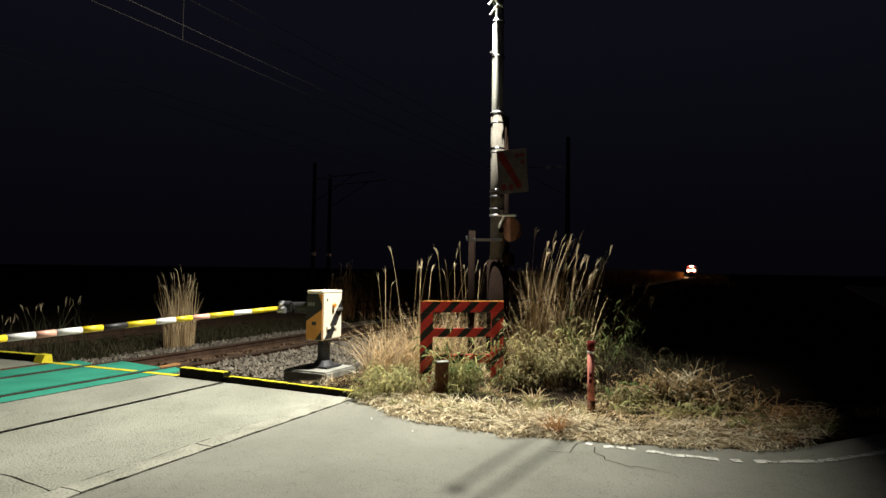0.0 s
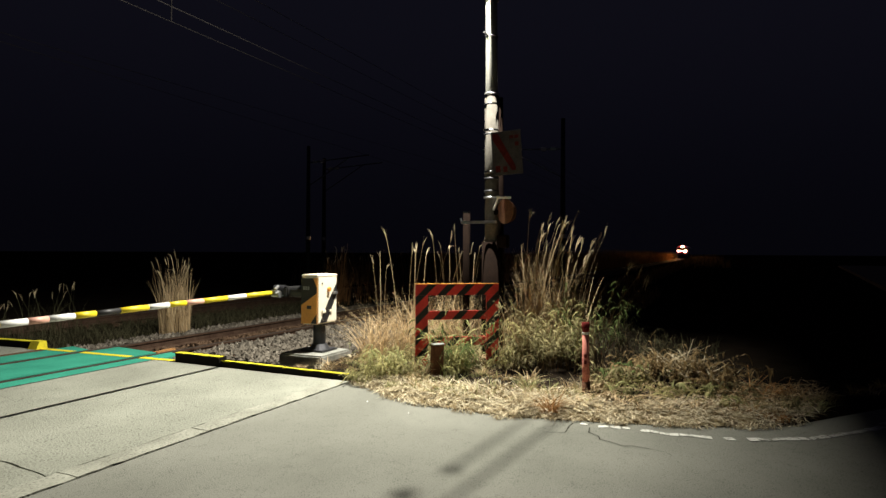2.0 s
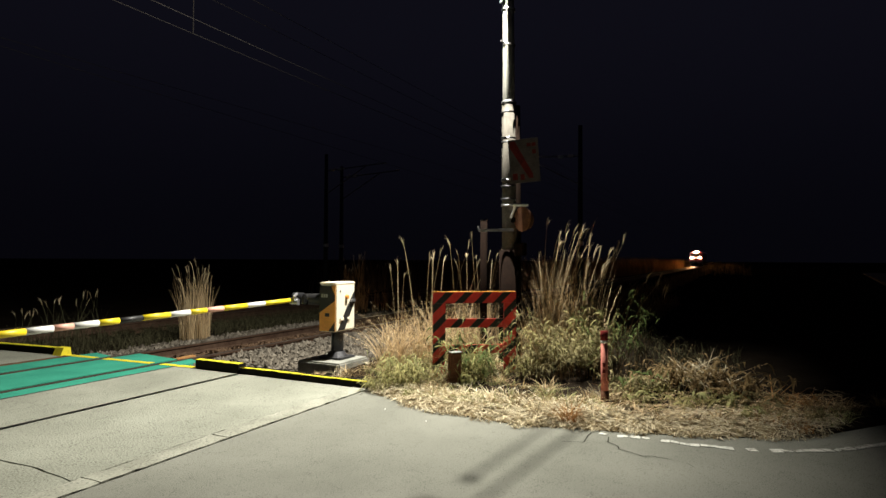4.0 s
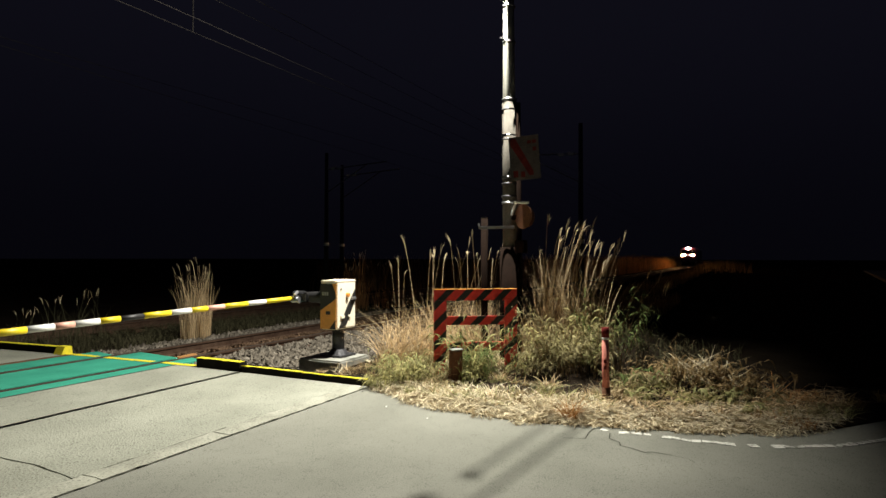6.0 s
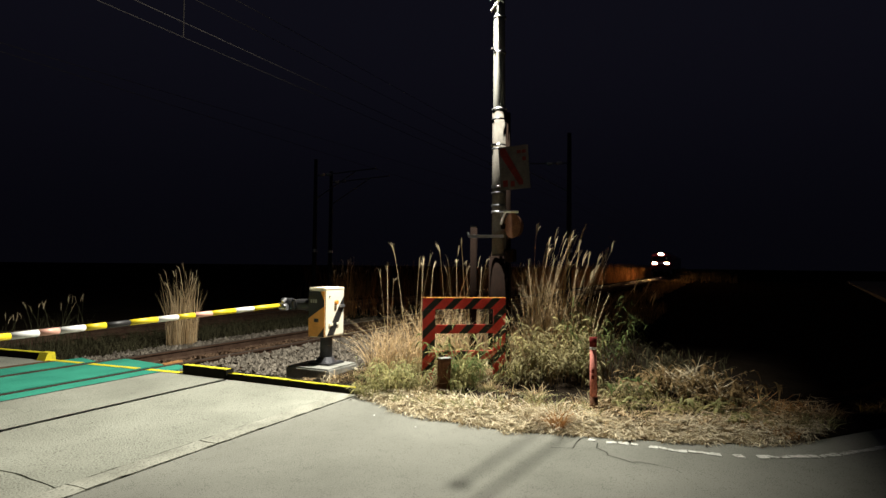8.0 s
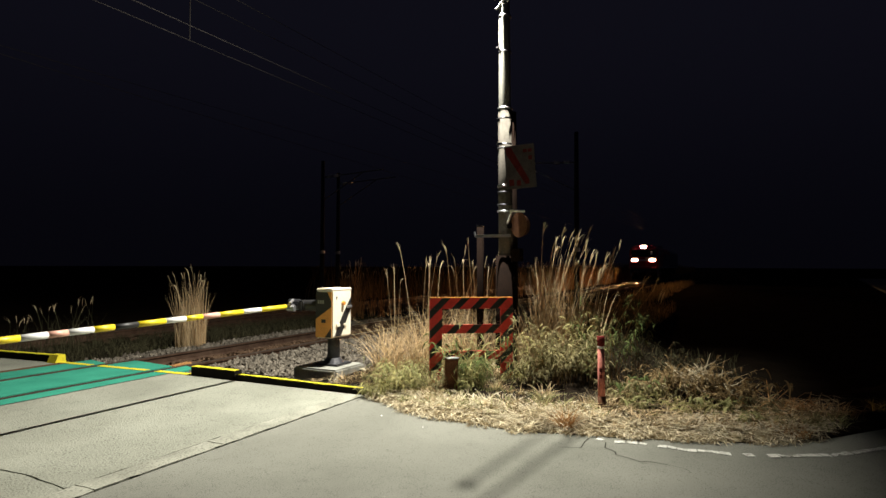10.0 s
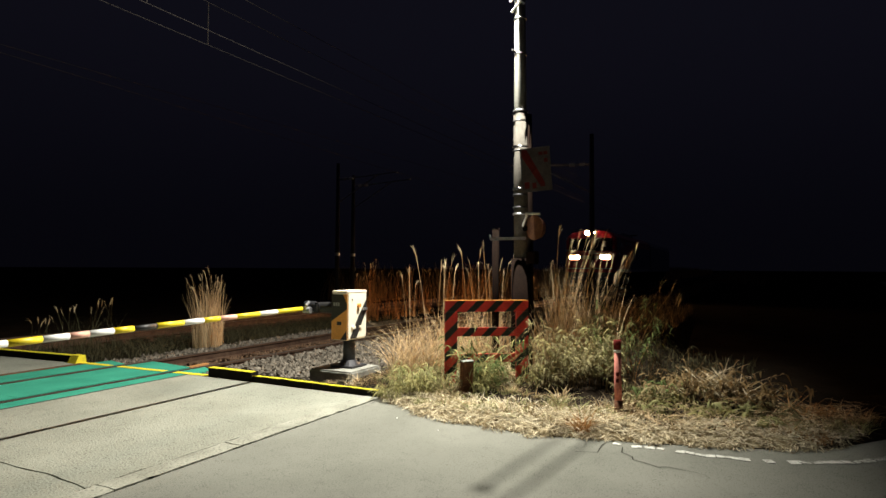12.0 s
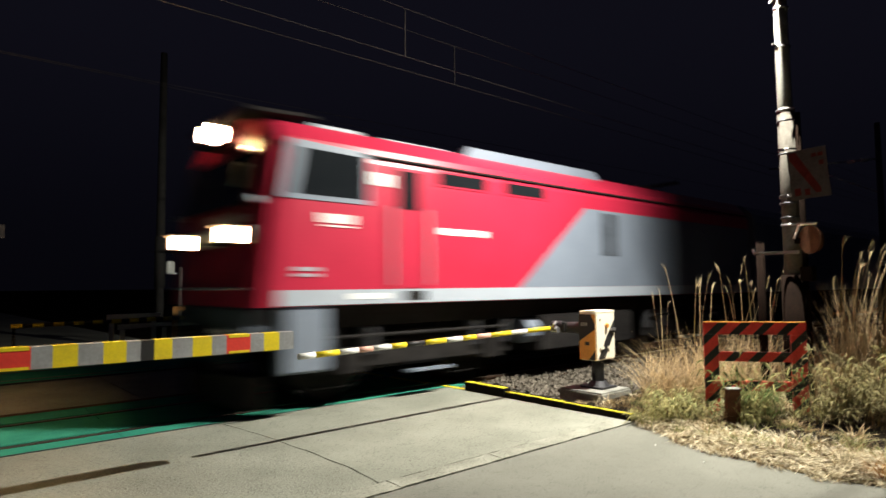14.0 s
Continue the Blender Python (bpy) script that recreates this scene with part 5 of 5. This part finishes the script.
def bogie(loco, x):
    f = part("bogie_frame", box((x - 1.7, -1.12, 0.42), (x + 1.7, -1.02, 0.78), 0.05), "loco_dark", loco, "grimy bogie side frame")
    part("bogie_frame", box((x - 1.7, 1.02, 0.42), (x + 1.7, 1.12, 0.78), 0.05), "loco_dark", loco)
    part("bolster", box((x - 0.5, -1.0, 0.55), (x + 0.5, 1.0, 0.95), 0.05), "loco_dark", loco)
    for dx in (-1.25, 1.25):
        for y in (-0.53, 0.53):
            w = part("wheel", tube((x + dx, y - 0.065, 0.545), (x + dx, y + 0.065, 0.545), 0.545, seg=36), "loco_dark", loco, "dark steel wheel")
            part("tread", tube((x + dx, y - 0.045, 0.545), (x + dx, y + 0.045, 0.545), 0.55, seg=36), "railtop", w, "polished tread")
        part("axle_box", box((x + dx - 0.2, -1.2, 0.38), (x + dx + 0.2, -1.1, 0.72), 0.04), "loco_dark", loco, "axle box")
        for s in (-0.32, 0.32):
            part("spring", tube((x + dx + s, -1.1, 0.62), (x + dx + s, -1.1, 0.98), 0.09, seg=12), "dark_steel", loco, "coil spring")
    part("brake_pipe", tube((x - 1.6, -1.16, 0.86), (x + 1.6, -1.16, 0.86), 0.025, seg=8), "loco_dark", loco)
    part("step", box((x - 0.35, -1.26, 0.34), (x + 0.35, -1.1, 0.37), 0.004), "loco_grey", loco, "grey step plate")


def build_loco():
    loco = thing("locomotive", (0, 0, 0), 0, "red and grey electric freight locomotive with lit headlights", "locomotive")
    L = 12.6
    part("body", body_shell(L, True), "loco_red", loco, "glossy red body shell")
    for s in (-1, 1):
        ya, yb = sorted((s * 1.398, s * 1.406))
        part("grey_panel", plate([(4.24, 1.45), (5.96, 2.80), (L - 0.01, 2.80), (L - 0.01, 1.45)], ya, yb), "loco_grey", loco, "grey side panel with a slanted edge")
        ya, yb = sorted((s * 1.397, s * 1.41))
        part("sill", box((0.28, ya, 1.27), (L - 0.01, yb, 1.447)), "loco_light", loco, "light grey sill")
        # cab side window in a pale frame
        ya, yb = sorted((s * 1.398, s * 1.412))
        part("window_frame", plate([(0.30, 2.49), (1.47, 2.49), (1.47, 3.14), (0.42, 3.18)], ya, yb), "loco_grey", loco, "grey window surround")
        ya, yb = sorted((s * 1.40, s * 1.416))
        part("window", plate([(0.46, 2.55), (1.43, 2.55), (1.43, 3.07), (0.56, 3.09)], ya, yb), "glass", loco, "dark side window")
        # door with its window, plates and lettering bars
        ya, yb = sorted((s * 1.398, s * 1.409))
        door = part("door", box((1.88, ya, 1.46), (2.32, yb, 3.02)), "loco_red", loco, "red cab door")
        part("door_window", box((1.93, s * 1.412 - 0.003, 2.48), (2.26, s * 1.412 + 0.003, 2.98)), "glass", door, "dark door window")
        for x in (1.80, 2.40):
            part("handrail", tube((x, s * 1.45, 1.5), (x, s * 1.45, 2.5), 0.014, seg=8), "loco_light", loco, "pale grab rail")
        ya, yb = sorted((s * 1.402, s * 1.411))
        for k in range(4):
            part("number_mark", box((1.51 + 0.082 * k, ya, 2.75), (1.575 + 0.082 * k, yb, 2.91)), "loco_white", loco, "white bar in place of a digit")
        for k in range(3):
            part("lettering", box((0.80 + 0.155 * k, ya, 2.235), (0.93 + 0.155 * k, yb, 2.345)), "loco_white", loco, "white bar of lettering")
        part("lettering", box((0.84, ya, 2.19), (1.24, yb, 2.21)), "loco_white", loco, "white bar of lettering")
        part("lettering", box((0.48, ya, 1.60), (0.76, yb, 1.635)), "loco_light", loco, "pale small lettering")
        part("lettering", box((0.48, ya, 1.665), (0.76, yb, 1.71)), "loco_light", loco, "pale small lettering")
        part("lettering", box((2.62, ya, 2.18), (3.52, yb, 2.27)), "loco_white", loco, "white bar of lettering")
        for x in (2.72, 4.05):
            part("vent_frame", box((x - 0.14, ya, 2.84), (x + 0.84, yb, 3.06), 0.003), "loco_red", loco, "red vent surround")
            part("vent_window", box((x - 0.10, s * 1.413 - 0.003, 2.87), (x + 0.80, s * 1.413 + 0.003, 3.03)), "glass", loco, "narrow dark vent window")
        part("rain_gutter", box((1.4, s * 1.405 - 0.01, 3.10), (L, s * 1.405 + 0.01, 3.125)), "loco_dark", loco, "dark gutter line")
        part("grille", box((6.4, s * 1.409 - 0.004, 2.0), (6.95, s * 1.409 + 0.004, 2.75)), "loco_grille", loco, "dark intake grille")
        part("cab_step", box((0.35, s * 1.30 - 0.1, 0.50), (0.92, s * 1.30 + 0.06, 1.255), 0.03), "loco_grey", loco, "pale grey step block")
        part("sill_hole", box((2.02, s * 1.412 - 0.002, 1.30), (2.36, s * 1.412 + 0.002, 1.42)), "loco_dark", loco, "dark step hole")
        part("sill_text", box((1.2, s * 1.413 - 0.002, 1.33), (1.75, s * 1.413 + 0.002, 1.40)), "loco_white", loco, "white bar of lettering")
        part("roof_fairing", plate([(3.3, 3.34), (3.45, 3.56), (6.6, 3.56), (6.9, 3.34)], *sorted((s * 1.02, s * 1.15))), "loco_grey", loco, "grey roof fairing")
        part("roof_walkway", plate([(1.9, 3.4), (1.92, 3.46), (3.1, 3.46), (3.15, 3.4)], *sorted((s * 0.98, s * 1.1))), "loco_grey", loco, "pale roof walkway edge")
        part("roof_edge", plate([(0.8, 3.36), (0.85, 3.48), (1.5, 3.48), (1.6, 3.36)], *sorted((s * 0.95, s * 1.12))), "loco_grey", loco, "grey roof fairing")
    # cab front
    part("windscreen", slab_on_front(-1.12, 1.12, 2.42, 3.14, 0.012), "glass", loco, "wide dark windscreen")
    part("centre_pillar", slab_on_front(-0.03, 0.03, 2.42, 3.14, 0.022), "loco_dark", loco)
    part("screen_surround", slab_on_front(-1.19, -1.125, 2.38, 3.2, 0.016), "loco_dark", loco)
    part("screen_surround", slab_on_front(1.125, 1.19, 2.38, 3.2, 0.016), "loco_dark", loco)
    part("card", slab_on_front(-0.84, -0.68, 2.66, 2.95, 0.030, 0.004), "cream", loco, "pale card behind the windscreen")
    for y in (-0.6, 0.55):
        part("wiper", tube((nose(2.46) - 0.04, y, 2.46), (nose(2.9) - 0.04, y - 0.25, 2.9), 0.012, seg=8), "loco_dark", loco, "wiper")
    part("lamp_band", slab_on_front(-1.20, 1.20, 1.98, 2.18, 0.018, 0.02), "loco_white", loco, "white band joining the headlights")
    for y in (-0.84, 0.84):
        bm = box((-0.27, y - 0.25, 1.965), (-0.012, y + 0.25, 1.985))
        for lo, hi in (((-0.15, y - 0.25, 2.18), (-0.012, y + 0.25, 2.20)), ((-0.06, y - 0.27, 1.965), (-0.012, y - 0.25, 2.20)), ((-0.06, y + 0.25, 1.965), (-0.012, y + 0.27, 2.20))):
            box(lo, hi, 0, bm)
        lamp = part("headlight", bm, "loco_dark", loco, "lit headlight unit with a dark hood")
        part("lens", box((-0.035, y - 0.245, 1.99), (-0.022, y + 0.245, 2.175), 0.004), "headlight", lamp, "glowing warm lens")
    top = part("top_light_housing", box((0.23, -0.34, 3.24), (0.6, 0.34, 3.60), 0.05), "loco_dark", loco, "housing of the roof headlight")
    # an added lip that blocks the roof lamps' light downwards
    part("spill_lip", box((-0.05, -0.34, 3.27), (0.24, 0.34, 3.295), 0.004), "loco_dark", top, "dark lip added to stop the lamps' downward light")
    for y in (-0.14, 0.14):
        part("barrel", barrel(0.03, 0.235, y, 3.42, 0.108, 0.06), "loco_dark", top, "dark lamp barrel", smooth=True)
        part("lens", ring(0.027, y, 3.42, 0.106, 0.061), "toplight", top, "glowing warm lens")
        part("bulb", tube((0.225, y, 3.42), (0.215, y, 3.42), 0.05, seg=16), "lamp_bulb", top, "bright bulb deep in its barrel")
    part("visor", plate([(0.12, 3.56), (0.95, 3.60), (0.95, 3.64), (0.10, 3.60)], -0.95, 0.95), "loco_dark", loco, "dark roof visor")
    part("grab_bar", tube((-0.05, -1.2, 1.47), (-0.05, 1.2, 1.47), 0.018, seg=8), "loco_light", loco, "pale front grab bar")
    part("badge", slab_on_front(-1.08, -0.15, 2.235, 2.325, 0.02, 0.01), "loco_white", loco, "pale lettering bar")
    part("buffer_beam", box((-0.02, -1.25, 0.80), (0.3, 1.25, 1.26), 0.03), "loco_grille", loco, "dark grey buffer beam")
    part("coupler", box((-0.45, -0.16, 0.72), (0.0, 0.16, 1.02), 0.05), "loco_dark", loco, "dark knuckle coupler")
    part("snow_plough", prism([(-0.22, 0.0), (0.12, -1.15), (0.25, -1.15), (0.25, 1.15), (0.12, 1.15)], 0.14, 0.48), "loco_dark", loco, "dark grey snow plough")
    for y in (-0.85, -0.6, 0.6, 0.85):
        part("air_hose", tube((-0.06, y, 0.95), (-0.10, y * 0.98, 0.55), 0.022, seg=8), "black", loco, "black air hose")
        part("hose_cock", tube((-0.05, y, 0.98), (-0.11, y, 1.0), 0.03, seg=8), "white", loco)
    for y in (-1.27, 1.27):
        part("side_mirror", box((0.02, y - 0.05, 2.42), (0.1, y + 0.05, 2.5), 0.01), "loco_light", loco)
    part("underframe", box((0.3, -1.15, 0.98), (L - 0.2, 1.15, 1.262)), "loco_dark", loco, "dark underframe")
    for x in (2.6, 9.9):
        bogie(loco, x)
    part("equipment_box", box((4.9, -1.25, 0.4), (7.6, 1.25, 1.0), 0.04), "loco_dark", loco, "dark underfloor equipment")
    part("air_tank", tube((4.6, -1.05, 0.75), (4.9, -1.05, 0.75), 0.2, seg=16), "loco_grey", loco)
    part("pantograph", tube((9.0, -0.5, 3.6), (10.2, -0.5, 3.75), 0.03, seg=8), "dark_steel", loco)
    part("pantograph", tube((9.0, 0.5, 3.6), (10.2, 0.5, 3.75), 0.03, seg=8), "dark_steel", loco)
    part("pantograph_head", tube((10.2, -0.9, 3.78), (10.2, 0.9, 3.78), 0.04, seg=8), "dark_steel", loco)
    # the rear half, close-coupled
    bm = body_shell(11.9, False)
    bmesh.ops.transform(bm, matrix=Matrix.Translation((L + 0.45, 0, 0)), verts=bm.verts)
    part("rear_body", bm, "loco_grey", loco, "grey rear body half")
    part("gangway", box((L, -0.9, 1.3), (L + 0.45, 0.9, 3.1), 0.02), "loco_dark", loco, "black gangway bellows")
    part("rear_underframe", box((L + 0.5, -1.15, 0.5), (2 * L - 0.5, 1.15, 1.262)), "loco_dark", loco)
    for x in (L + 2.6, L + 9.6):
        bogie(loco, x)
    return loco


locomotive = build_loco()


# ---- what moves ----
def motions():
    rows = [(0, 208.5), (4, 149.5), (8, 90.2), (10, 60.6), (11, 45.9), (12, 31.1), (12.5, 23.7), (13, 16.25), (13.5, 8.65), (14, 0.82)]
    walk(locomotive, [(t, pose(x, 0.56, 0)) for t, x in rows])


motions()
